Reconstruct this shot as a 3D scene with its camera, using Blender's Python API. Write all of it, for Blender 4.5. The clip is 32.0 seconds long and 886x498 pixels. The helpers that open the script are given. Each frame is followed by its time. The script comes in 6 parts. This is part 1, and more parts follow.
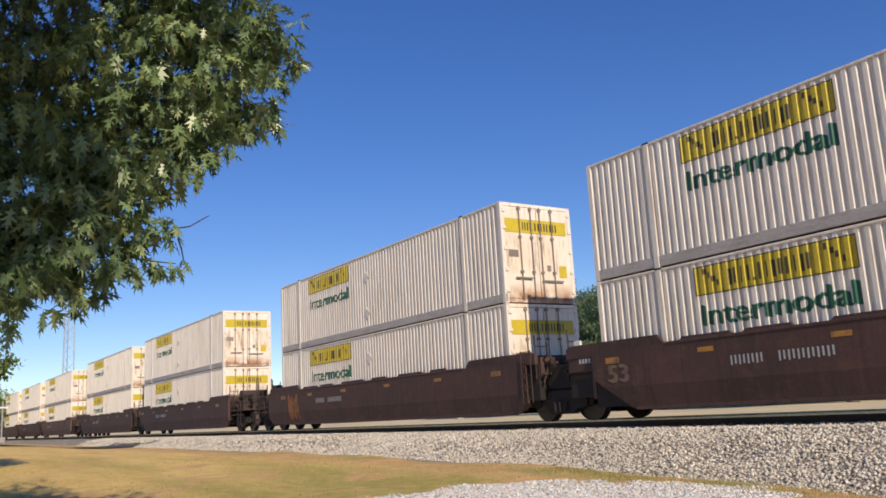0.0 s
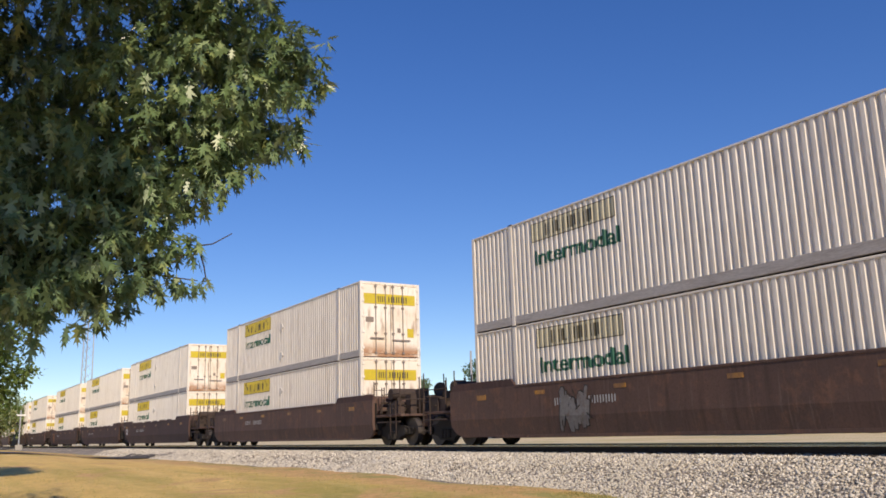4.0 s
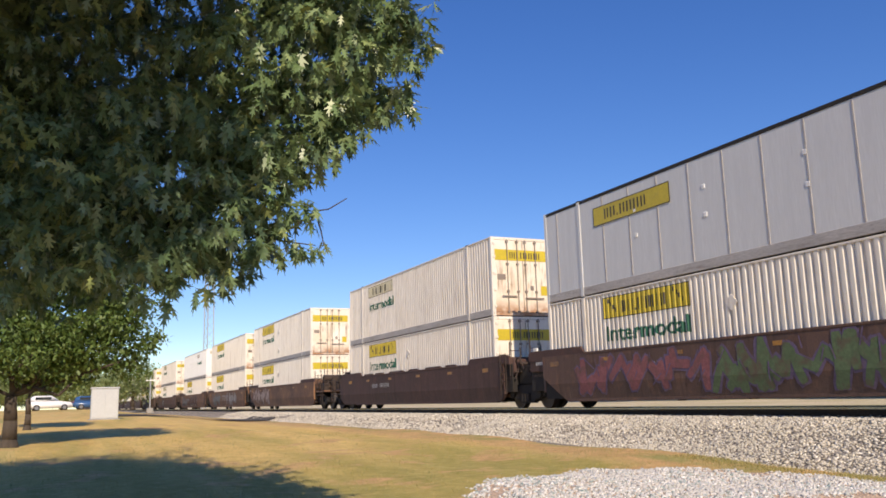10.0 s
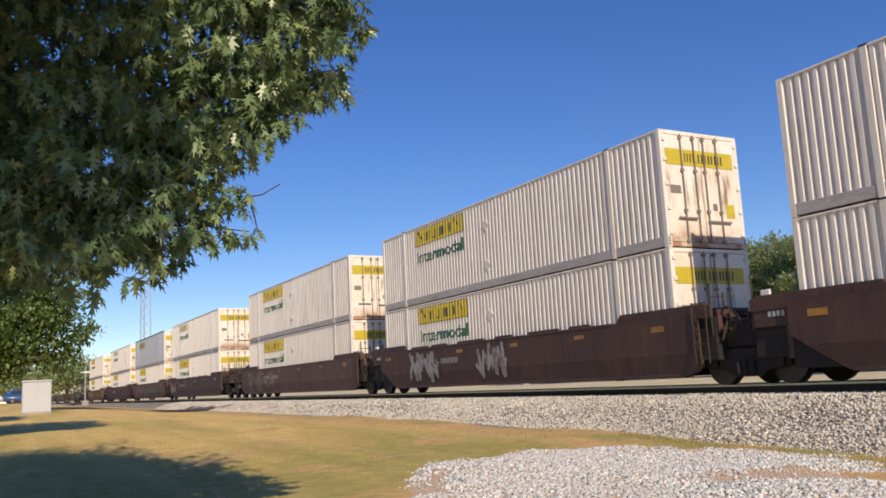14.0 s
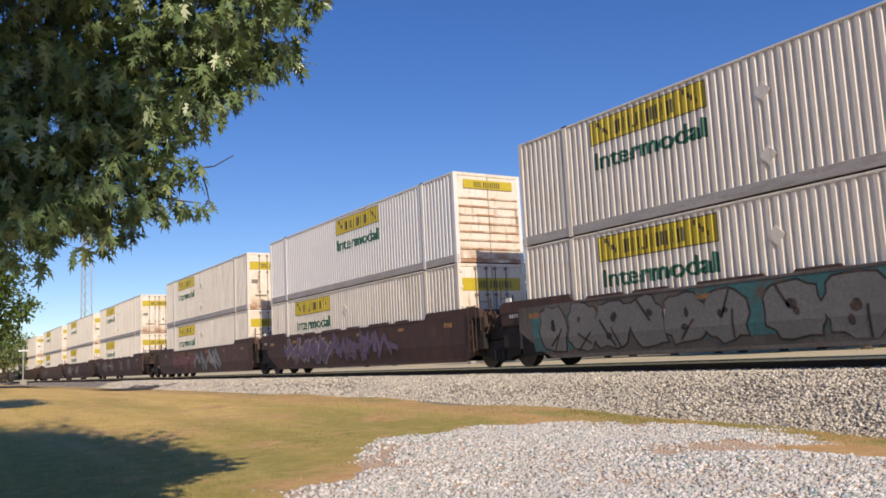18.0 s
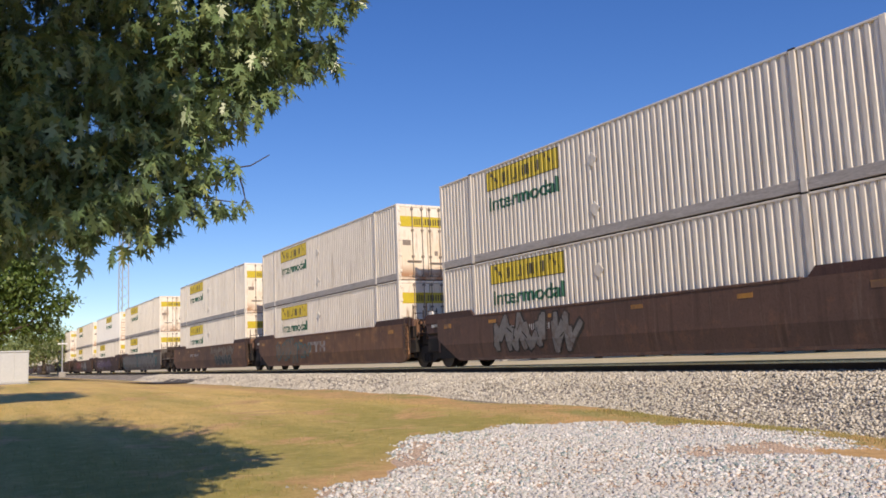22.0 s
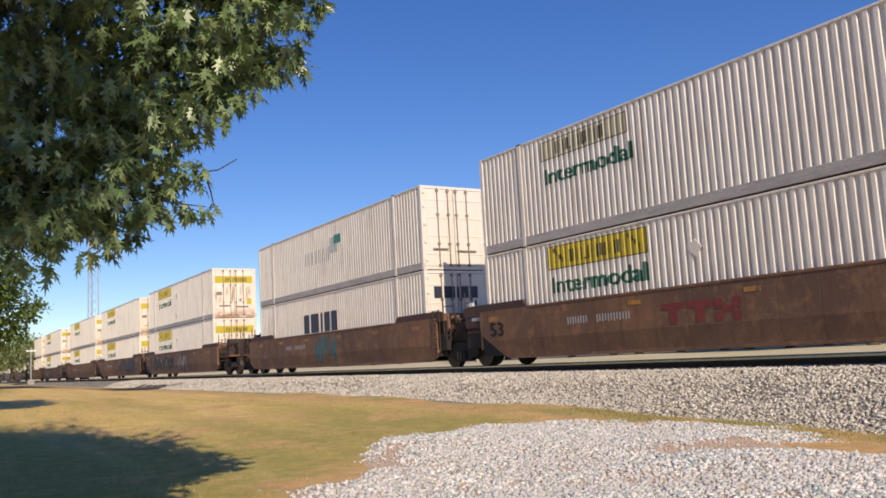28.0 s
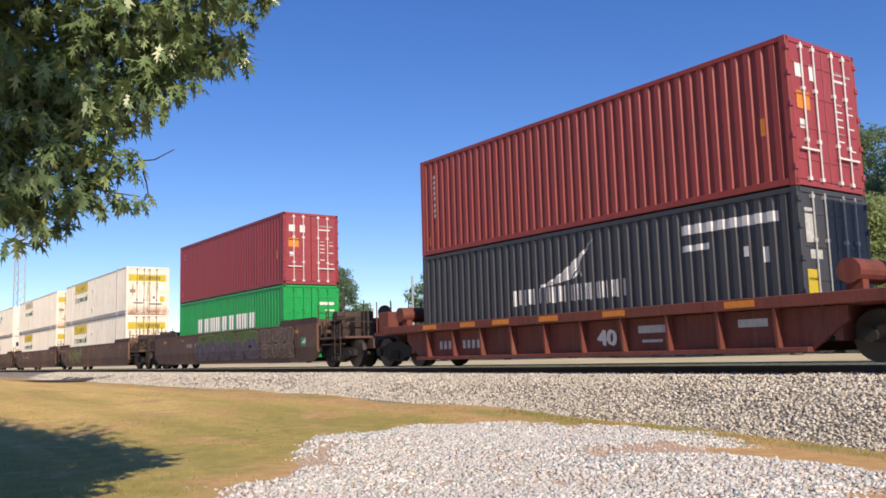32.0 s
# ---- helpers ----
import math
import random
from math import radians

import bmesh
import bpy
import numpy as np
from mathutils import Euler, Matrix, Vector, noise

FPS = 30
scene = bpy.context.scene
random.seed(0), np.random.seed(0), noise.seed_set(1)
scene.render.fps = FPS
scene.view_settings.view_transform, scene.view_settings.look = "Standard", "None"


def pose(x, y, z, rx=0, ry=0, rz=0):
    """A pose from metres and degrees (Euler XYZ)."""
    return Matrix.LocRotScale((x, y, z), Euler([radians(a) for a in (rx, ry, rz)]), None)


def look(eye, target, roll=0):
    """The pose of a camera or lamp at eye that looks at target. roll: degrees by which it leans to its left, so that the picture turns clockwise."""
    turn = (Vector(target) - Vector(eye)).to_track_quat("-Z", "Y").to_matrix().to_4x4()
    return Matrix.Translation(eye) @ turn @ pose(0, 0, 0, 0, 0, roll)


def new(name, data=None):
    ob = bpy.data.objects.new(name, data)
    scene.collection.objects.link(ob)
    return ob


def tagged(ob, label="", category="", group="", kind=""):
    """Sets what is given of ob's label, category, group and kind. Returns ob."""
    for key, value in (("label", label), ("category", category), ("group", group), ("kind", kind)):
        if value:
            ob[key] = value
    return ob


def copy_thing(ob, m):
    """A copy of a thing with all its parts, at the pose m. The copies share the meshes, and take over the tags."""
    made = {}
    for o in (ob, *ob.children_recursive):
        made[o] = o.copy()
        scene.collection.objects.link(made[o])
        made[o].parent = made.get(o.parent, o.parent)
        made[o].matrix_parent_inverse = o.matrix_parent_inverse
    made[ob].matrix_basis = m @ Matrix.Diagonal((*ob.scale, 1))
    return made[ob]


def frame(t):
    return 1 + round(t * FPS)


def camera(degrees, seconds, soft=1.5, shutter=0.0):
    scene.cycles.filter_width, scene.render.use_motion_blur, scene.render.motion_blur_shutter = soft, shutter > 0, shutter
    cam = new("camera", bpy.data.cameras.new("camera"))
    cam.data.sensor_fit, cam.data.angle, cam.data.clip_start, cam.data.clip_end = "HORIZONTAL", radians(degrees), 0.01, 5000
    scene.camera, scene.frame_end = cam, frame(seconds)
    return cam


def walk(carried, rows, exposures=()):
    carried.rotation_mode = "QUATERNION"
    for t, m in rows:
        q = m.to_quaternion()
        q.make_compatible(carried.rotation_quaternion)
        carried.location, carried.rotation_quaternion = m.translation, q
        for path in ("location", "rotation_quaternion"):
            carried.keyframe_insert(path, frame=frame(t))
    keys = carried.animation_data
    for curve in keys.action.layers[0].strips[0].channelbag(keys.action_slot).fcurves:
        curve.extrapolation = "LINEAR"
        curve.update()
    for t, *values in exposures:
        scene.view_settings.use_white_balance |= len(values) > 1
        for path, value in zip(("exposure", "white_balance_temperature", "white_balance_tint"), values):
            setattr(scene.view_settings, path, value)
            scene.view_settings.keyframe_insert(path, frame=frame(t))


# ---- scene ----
# eye in metres; heading, tilt and lean in degrees; the rails run along y
EYE = [
    (0, 0.050, -0.019, 1.559, -32.74, 10.97, 3.09), (0.5, 0.054, -0.018, 1.550, -32.93, 11.26, 2.99),
    (1, 0.056, -0.012, 1.536, -32.82, 11.14, 2.91), (1.5, 0.062, -0.011, 1.534, -32.43, 11.07, 2.50),
    (2, 0.038, -0.002, 1.536, -32.05, 11.30, 1.31), (2.5, -0.007, 0.004, 1.558, -31.68, 11.66, 1.30),
    (4.5, 0.066, -0.026, 1.595, -32.01, 12.54, 1.79), (5, 0.098, -0.020, 1.550, -37.52, 13.27, 2.27),
    (5.5, 0.097, -0.016, 1.543, -41.96, 13.42, 2.40), (6, 0.094, -0.014, 1.543, -43.78, 13.63, 2.56),
    (6.5, 0.103, -0.018, 1.543, -44.24, 13.46, 2.82), (7, 0.082, -0.015, 1.558, -42.10, 13.30, 2.66),
    (7.5, 0.025, -0.001, 1.581, -33.23, 13.55, 2.92), (8, -0.012, 0.027, 1.580, -23.76, 13.23, 2.54),
    (8.5, -0.005, 0.042, 1.561, -20.99, 11.41, 1.53), (9, -0.011, 0.052, 1.563, -21.72, 10.14, 0.98),
    (9.5, -0.012, 0.039, 1.562, -23.18, 10.13, 1.02), (10, -0.015, 0.035, 1.562, -24.52, 10.09, 1.59),
    (10.5, -0.005, 0.029, 1.551, -25.44, 10.04, 2.39), (11, -0.001, 0.030, 1.578, -25.51, 10.22, 3.25),
    (11.5, 0.000, 0.035, 1.579, -25.59, 10.30, 3.14), (12, 0.004, 0.034, 1.578, -25.39, 9.96, 2.55),
    (12.5, -0.000, 0.030, 1.565, -25.23, 9.33, 1.81), (13, 0.011, 0.035, 1.552, -25.41, 9.05, 1.79),
    (13.5, 0.008, 0.022, 1.562, -26.56, 9.10, 2.47), (14, 0.027, 0.025, 1.556, -28.34, 8.95, 2.85),
    (14.5, 0.044, 0.033, 1.550, -30.48, 8.02, 2.59), (15, 0.034, 0.034, 1.568, -31.97, 7.64, 3.82),
    (15.5, 0.015, 0.043, 1.558, -32.72, 6.93, 3.63), (17.5, -0.032, 0.030, 1.495, -31.72, 6.85, 3.16),
    (18, -0.028, 0.016, 1.509, -31.90, 7.41, 2.79), (18.5, -0.021, 0.010, 1.530, -32.49, 7.55, 2.07),
    (19, -0.015, 0.007, 1.535, -33.08, 7.40, 1.50), (19.5, -0.032, 0.018, 1.529, -33.40, 7.35, 1.49),
    (20, -0.033, 0.006, 1.548, -33.07, 7.21, 1.79), (20.5, -0.026, 0.016, 1.548, -31.78, 7.04, 2.13),
    (21, -0.039, 0.032, 1.555, -30.11, 7.08, 2.89), (21.5, -0.035, 0.034, 1.558, -29.39, 7.32, 2.72),
    (22, -0.033, 0.045, 1.540, -29.77, 7.27, 2.22), (22.5, -0.049, 0.040, 1.531, -29.84, 7.36, 1.60),
    (23, -0.054, 0.027, 1.538, -29.04, 7.72, 2.37), (23.5, -0.033, 0.016, 1.548, -28.39, 7.85, 2.76),
    (24, -0.023, 0.014, 1.549, -29.35, 7.09, 2.79), (24.5, -0.022, 0.008, 1.536, -31.44, 6.22, 2.40),
    (25, -0.034, -0.014, 1.555, -33.73, 6.34, 2.03), (25.5, -0.011, -0.021, 1.555, -36.33, 6.78, 1.86),
    (27.5, -0.050, -0.019, 1.545, -31.72, 7.80, 2.24), (28, -0.032, -0.033, 1.532, -31.48, 7.28, 3.08),
    (28.5, -0.046, -0.038, 1.538, -32.48, 6.99, 2.11), (29, -0.043, -0.052, 1.544, -33.35, 7.47, 2.51),
    (29.5, -0.039, -0.073, 1.565, -35.05, 8.26, 2.75), (30, -0.005, -0.100, 1.574, -36.34, 8.91, 2.30),
    (30.5, -0.009, -0.097, 1.563, -36.22, 9.01, 2.42), (31, -0.045, -0.054, 1.509, -35.95, 8.26, 2.09),
    (31.5, -0.046, -0.053, 1.534, -35.34, 7.28, 1.84), (32, -0.028, -0.049, 1.531, -35.76, 7.10, 1.66),
]
fov = 55.49
cam = camera(fov, 32.0, soft=1.7)
walk(cam, [(t, pose(x, y, z, 90 + p, r, h)) for t, x, y, z, h, p, r in EYE],
     exposures=[(0, -0.08), (2.5, -0.05), (5, -0.15), (6, -0.28), (7, -0.3), (8, -0.1), (9, 0.08), (11, 0.06), (12, -0.02), (14, -0.08), (15, -0.15), (18, -0.1), (20, -0.1), (23, -0.02), (25, -0.06), (28, -0.05), (29, -0.05), (30, -0.12), (31, 0.06), (32, 0.14)])

# ---- world and sun ----
SUN_AZ, SUN_EL = 12.0, 35.5   # sun behind the viewer, this far off the line of the rails
world = bpy.data.worlds.new("sky")
scene.world = world
world.use_nodes = True
wn = world.node_tree.nodes
sky = wn.new("ShaderNodeTexSky")
sky.sky_type, sky.sun_disc = "NISHITA", False
sky.sun_elevation, sky.sun_rotation = radians(SUN_EL), radians(180 + SUN_AZ)
sky.altitude, sky.air_density, sky.dust_density, sky.ozone_density = 600.0, 0.95, 0.06, 3.2
deep = wn.new("ShaderNodeHueSaturation")
deep.inputs["Hue"].default_value, deep.inputs["Saturation"].default_value = 0.518, 1.36
even = wn.new("ShaderNodeGamma")
even.inputs["Gamma"].default_value = 0.85
world.node_tree.links.new(sky.outputs[0], even.inputs["Color"])
world.node_tree.links.new(even.outputs[0], deep.inputs["Color"])
world.node_tree.links.new(deep.outputs[0], wn["Background"].inputs[0])
wn["Background"].inputs[1].default_value = 0.168
sun = new("sun", bpy.data.lights.new("sun", "SUN"))
sun.data.energy, sun.data.angle, sun.data.color = 5.0, radians(0.55), (1.0, 0.825, 0.63)
sun_from = Vector((-math.sin(radians(SUN_AZ)) * math.cos(radians(SUN_EL)), -math.cos(radians(SUN_AZ)) * math.cos(radians(SUN_EL)), math.sin(radians(SUN_EL))))
sun.matrix_world = look(sun_from * 60, (0, 0, 0))
scene.view_settings.exposure = 0.0

RAIL, TRACK = 1.168, 15.435      # height of the rail heads, and the track's centre line in x


# ---- materials ----
def mix_rgb(nt, fac, a, b, mode="MIX"):
    n = nt.nodes.new("ShaderNodeMix")
    n.data_type, n.blend_type = "RGBA", mode
    for sock, v in ((n.inputs[0], fac), (n.inputs[6], a), (n.inputs[7], b)):
        if hasattr(v, "is_linked"):
            nt.links.new(v, sock)
        elif isinstance(v, (int, float)):
            sock.default_value = v
        else:
            sock.default_value = (*v, 1)
    return n.outputs[2]


def ramp(nt, value, lo, hi):
    n = nt.nodes.new("ShaderNodeMapRange")
    n.inputs[1].default_value, n.inputs[2].default_value = lo, hi
    nt.links.new(value, n.inputs[0])
    return n.outputs[0]


def coords(nt, stretch=(1, 1, 1), random_shift=True):
    c = nt.nodes.new("ShaderNodeTexCoord")
    m = nt.nodes.new("ShaderNodeMapping")
    m.inputs["Scale"].default_value = stretch
    nt.links.new(c.outputs["Object"], m.inputs[0])
    if random_shift:
        o = nt.nodes.new("ShaderNodeObjectInfo")
        k = nt.nodes.new("ShaderNodeMath")
        k.operation = "MULTIPLY"
        k.inputs[1].default_value = 57.0
        nt.links.new(o.outputs["Random"], k.inputs[0])
        nt.links.new(k.outputs[0], m.inputs["Location"])
    return m.outputs[0]


def noise_of(nt, vec, scale, detail=4.0, rough=0.55):
    n = nt.nodes.new("ShaderNodeTexNoise")
    n.inputs["Scale"].default_value, n.inputs["Detail"].default_value, n.inputs["Roughness"].default_value = scale, detail, rough
    nt.links.new(vec, n.inputs["Vector"])
    return n.outputs[0]


def material(name, col, col2=None, rough=0.6, metal=0.0, scale=1.2, fine=14.0, bump=0.15, grime=None, grime_at=(0.55, 0.75), stretch=(1, 1, 1), fine_mix=0.25, bump_dist=0.01, shift=True):
    """Two colours mixed by broad stains, fine mottling over them, an optional grime colour, and fine relief."""
    m = bpy.data.materials.new(name)
    m.use_nodes = True
    nt = m.node_tree
    b = nt.nodes["Principled BSDF"]
    v = coords(nt, stretch, shift)
    col2 = col2 or tuple(0.75 * c for c in col)
    base = mix_rgb(nt, ramp(nt, noise_of(nt, v, scale), 0.35, 0.68), col, col2)
    f = noise_of(nt, v, fine, 5)
    base = mix_rgb(nt, ramp(nt, f, 0.3, 0.75), base, tuple(c * (1 - fine_mix) for c in col2))if fine_mix else base
    if grime:
        base = mix_rgb(nt, ramp(nt, noise_of(nt, v, scale * 2.3, 6, 0.65), *grime_at), base, grime)
    nt.links.new(base, b.inputs["Base Color"])
    b.inputs["Roughness"].default_value, b.inputs["Metallic"].default_value = rough, metal
    if bump:
        k = nt.nodes.new("ShaderNodeBump")
        k.inputs["Strength"].default_value, k.inputs["Distance"].default_value = bump, bump_dist
        nt.links.new(f, k.inputs["Height"])
        nt.links.new(k.outputs[0], b.inputs["Normal"])
    return m


STREAK = (3.0, 3.0, 0.25)
WHITE = material("white_container_paint", (0.90, 0.855, 0.77), (0.77, 0.72, 0.635), 0.42, stretch=STREAK, scale=0.9, grime=(0.38, 0.31, 0.24), grime_at=(0.53, 0.85), bump=0.05, fine_mix=0.12)
CREAM = material("weathered_white_door_paint", (0.83, 0.80, 0.74), (0.76, 0.70, 0.60), 0.5, stretch=STREAK, scale=0.8, grime=(0.5, 0.33, 0.2), grime_at=(0.60, 0.95), bump=0.05, fine_mix=0.08)


def door_paint():
    """Cream door paint with rust runs from the locks and a rusted foot."""
    m = bpy.data.materials.new("rust_streaked_door_paint")
    m.use_nodes = True
    nt = m.node_tree
    b = nt.nodes["Principled BSDF"]
    v, tall = coords(nt), coords(nt, (5.0, 5.0, 0.7))
    sep = nt.nodes.new("ShaderNodeSeparateXYZ")
    c = nt.nodes.new("ShaderNodeTexCoord")
    nt.links.new(c.outputs["Object"], sep.inputs[0])
    base = mix_rgb(nt, ramp(nt, noise_of(nt, v, 0.9), 0.35, 0.65), (0.84, 0.79, 0.70), (0.76, 0.66, 0.52))

    def both(p, q):
        k = nt.nodes.new("ShaderNodeMath")
        k.operation = "MULTIPLY"
        nt.links.new(p, k.inputs[0])
        nt.links.new(q, k.inputs[1])
        return k.outputs[0]
    foot = both(ramp(nt, sep.outputs[2], 0.62, 0.22), ramp(nt, noise_of(nt, v, 1.6, 6, 0.65), 0.34, 0.56))
    band = both(both(ramp(nt, sep.outputs[2], 0.75, 1.15), ramp(nt, sep.outputs[2], 2.0, 1.7)), ramp(nt, noise_of(nt, tall, 0.8, 5, 0.62), 0.52, 0.68))
    base = mix_rgb(nt, foot, base, (0.40, 0.22, 0.12))
    base = mix_rgb(nt, band, base, (0.30, 0.19, 0.11))
    base = mix_rgb(nt, ramp(nt, noise_of(nt, tall, 2.2, 5, 0.6), 0.56, 0.80), base, (0.52, 0.36, 0.22))
    nt.links.new(base, b.inputs["Base Color"])
    b.inputs["Roughness"].default_value = 0.55
    return m


DOORPAINT = door_paint()
CLEANWHITE = material("clean_white_paint", (0.84, 0.84, 0.83), (0.78, 0.78, 0.77), 0.45, bump=0.03, fine_mix=0.04, grime=(0.55, 0.5, 0.45), grime_at=(0.7, 1.0))
ALU = material("dull_aluminium_rail", (0.60, 0.565, 0.53), (0.47, 0.44, 0.41), 0.55, 0.1, stretch=(4, 0.6, 4), grime=(0.24, 0.20, 0.165), grime_at=(0.5, 0.85), bump=0.1)
GREYPANEL = material("grey_smooth_panel", (0.70, 0.71, 0.71), (0.62, 0.63, 0.63), 0.45, stretch=STREAK, grime=(0.3, 0.28, 0.26), grime_at=(0.66, 0.95), bump=0.03, fine_mix=0.05)
GEAR = material("grimy_brake_gear", (0.08, 0.052, 0.040), (0.045, 0.033, 0.027), 0.8, 0.1, grime=(0.10, 0.06, 0.045))
ROD = material("rusty_door_rod", (0.22, 0.17, 0.13), (0.35, 0.30, 0.26), 0.6, 0.3)
DARK = material("dark_steel", (0.018, 0.016, 0.015), (0.03, 0.026, 0.023), 0.85, 0.1, grime=(0.045, 0.032, 0.024))
YELLOW = material("yellow_sign_film", (0.66, 0.52, 0.03), (0.56, 0.44, 0.03), 0.45, bump=0.03, fine_mix=0.12, grime=(0.33, 0.26, 0.07), grime_at=(0.55, 0.9))
FADED = material("sun_faded_yellow_film", (0.62, 0.58, 0.40), (0.52, 0.48, 0.34), 0.5, bump=0.03, fine_mix=0.1, grime=(0.3, 0.27, 0.2), grime_at=(0.6, 0.9))
BLACKLET = material("black_film", (0.05, 0.042, 0.022), (0.09, 0.072, 0.03), 0.5, bump=0)
GREENLET = material("green_film", (0.012, 0.10, 0.055), (0.02, 0.13, 0.075), 0.5, bump=0)
REDBOX = material("maroon_container_paint", (0.25, 0.026, 0.040), (0.30, 0.040, 0.052), 0.5, stretch=STREAK, grime=(0.12, 0.05, 0.035), bump=0.05)
OXIDEBOX = material("red_container_paint", (0.285, 0.042, 0.038), (0.34, 0.058, 0.048), 0.5, stretch=STREAK, grime=(0.14, 0.05, 0.035), bump=0.05)
REDDOOR = material("faded_red_door_paint", (0.37, 0.060, 0.075), (0.32, 0.050, 0.064), 0.5, stretch=STREAK, grime=(0.2, 0.09, 0.06), bump=0.05)
GREENBOX = material("green_container_paint", (0.01, 0.40, 0.085), (0.012, 0.33, 0.072), 0.45, stretch=STREAK, grime=(0.02, 0.16, 0.05), bump=0.05)
NAVY = material("blue_grey_container_paint", (0.045, 0.048, 0.060), (0.062, 0.065, 0.077), 0.5, stretch=STREAK, grime=(0.1, 0.09, 0.08), grime_at=(0.62, 0.9), bump=0.05)
SIGNGREEN = material("green_plate_film", (0.02, 0.30, 0.12), (0.02, 0.25, 0.10), 0.5, bump=0)
NAVYLET = material("dark_blue_film", (0.025, 0.03, 0.06), (0.03, 0.04, 0.07), 0.5, bump=0)
WHITELET = material("white_film", (0.78, 0.78, 0.77), (0.7, 0.7, 0.69), 0.5, bump=0, fine_mix=0.1)
GREYLET = material("pale_grey_film", (0.55, 0.56, 0.56), (0.48, 0.5, 0.5), 0.5, bump=0)
TEALLET = material("teal_film", (0.03, 0.2, 0.17), (0.04, 0.24, 0.2), 0.5, bump=0)
ORANGELET = material("orange_film", (0.75, 0.28, 0.03), (0.68, 0.24, 0.03), 0.5, bump=0)
REFLECT = material("grimy_reflector_film", (0.56, 0.27, 0.035), (0.42, 0.21, 0.04), 0.5, bump=0, scale=0.8, grime=(0.15, 0.085, 0.05), grime_at=(0.40, 0.62))
REDLET = material("dull_red_film", (0.25, 0.04, 0.03), (0.2, 0.03, 0.03), 0.5, bump=0)
def car_paint(name, col, worn, rust, dust):
    """Old freight-car paint: broad fading, rust blooms, run-down streaks and road dust."""
    m = bpy.data.materials.new(name)
    m.use_nodes = True
    nt = m.node_tree
    b = nt.nodes["Principled BSDF"]
    v, tall = coords(nt), coords(nt, (1, 3.2, 0.22))
    base = mix_rgb(nt, ramp(nt, noise_of(nt, v, 0.45, 5), 0.36, 0.62), col, worn)
    base = mix_rgb(nt, ramp(nt, noise_of(nt, v, 2.3, 7, 0.68), 0.52, 0.70), base, rust)
    base = mix_rgb(nt, ramp(nt, noise_of(nt, tall, 1.7, 5, 0.6), 0.52, 0.80), base, tuple(0.45 * c for c in col))
    base = mix_rgb(nt, ramp(nt, noise_of(nt, tall, 3.6, 4, 0.6), 0.58, 0.86), base, dust)
    f = noise_of(nt, v, 22.0, 6, 0.7)
    base = mix_rgb(nt, ramp(nt, f, 0.5, 0.9), base, tuple(0.6 * c for c in worn))
    nt.links.new(base, b.inputs["Base Color"])
    r = nt.nodes.new("ShaderNodeMapRange")
    r.inputs[3].default_value, r.inputs[4].default_value = 0.55, 0.9
    nt.links.new(f, r.inputs[0])
    nt.links.new(r.outputs[0], b.inputs["Roughness"])
    k = nt.nodes.new("ShaderNodeBump")
    k.inputs["Strength"].default_value, k.inputs["Distance"].default_value = 0.25, 0.01
    nt.links.new(noise_of(nt, v, 5.0, 6), k.inputs["Height"])
    nt.links.new(k.outputs[0], b.inputs["Normal"])
    return m


RUSTY = {
    "brown": car_paint("brown_car_paint", (0.122, 0.070, 0.053), (0.090, 0.055, 0.044), (0.17, 0.088, 0.055), (0.18, 0.13, 0.10)),
    "dark": car_paint("dark_brown_car_paint", (0.082, 0.042, 0.035), (0.060, 0.034, 0.029), (0.11, 0.055, 0.038), (0.12, 0.085, 0.067)),
    "rust": car_paint("rusted_orange_car_paint", (0.215, 0.112, 0.060), (0.125, 0.070, 0.048), (0.29, 0.155, 0.072), (0.20, 0.15, 0.11)),
    "grey": car_paint("grey_overpainted_car_side", (0.14, 0.133, 0.125), (0.09, 0.08, 0.072), (0.12, 0.07, 0.048), (0.19, 0.165, 0.145)),
    "red": car_paint("red_oxide_car_paint", (0.19, 0.050, 0.036), (0.15, 0.044, 0.032), (0.12, 0.04, 0.03), (0.22, 0.12, 0.09)),
}
WHEEL = material("worn_wheel_steel", (0.06, 0.05, 0.045), (0.1, 0.085, 0.075), 0.6, 0.4)
PAINTS = [material("spray_" + n, c, tuple(0.75 * q for q in c), 0.7, bump=0, scale=1.3, grime=(0.115, 0.07, 0.052), grime_at=(0.50, 0.70), shift=False) for n, c in (
    ("silver", (0.24, 0.235, 0.23)), ("white", (0.42, 0.40, 0.38)), ("black", (0.04, 0.036, 0.034)), ("teal", (0.06, 0.19, 0.20)),
    ("pink", (0.30, 0.11, 0.12)), ("olive", (0.30, 0.29, 0.10)), ("blue", (0.055, 0.085, 0.13)), ("green", (0.13, 0.19, 0.09)), ("violet", (0.17, 0.125, 0.22)), ("orange", (0.42, 0.17, 0.05)), ("tan", (0.24, 0.175, 0.125)), ("pale_pink", (0.46, 0.37, 0.33)), ("rust", (0.10, 0.04, 0.025)))]
PLEAF, PYELLOW, PPLUM, PLILAC, PUMBER, PDUST, PSLATE = [material("spray_" + n, c, tuple(0.8 * q for q in c), 0.7, bump=0, scale=1.0, shift=False) for n, c in (
    ("leaf_green", (0.085, 0.17, 0.045)), ("yellow", (0.36, 0.26, 0.045)), ("plum", (0.105, 0.085, 0.115)), ("lilac", (0.20, 0.17, 0.22)), ("umber", (0.15, 0.105, 0.082)), ("dust", (0.30, 0.25, 0.19)), ("slate", (0.06, 0.075, 0.075)))]
PGREY = material("spray_fresh_grey", (0.20, 0.20, 0.195), (0.16, 0.16, 0.158), 0.6, bump=0, scale=1.0)
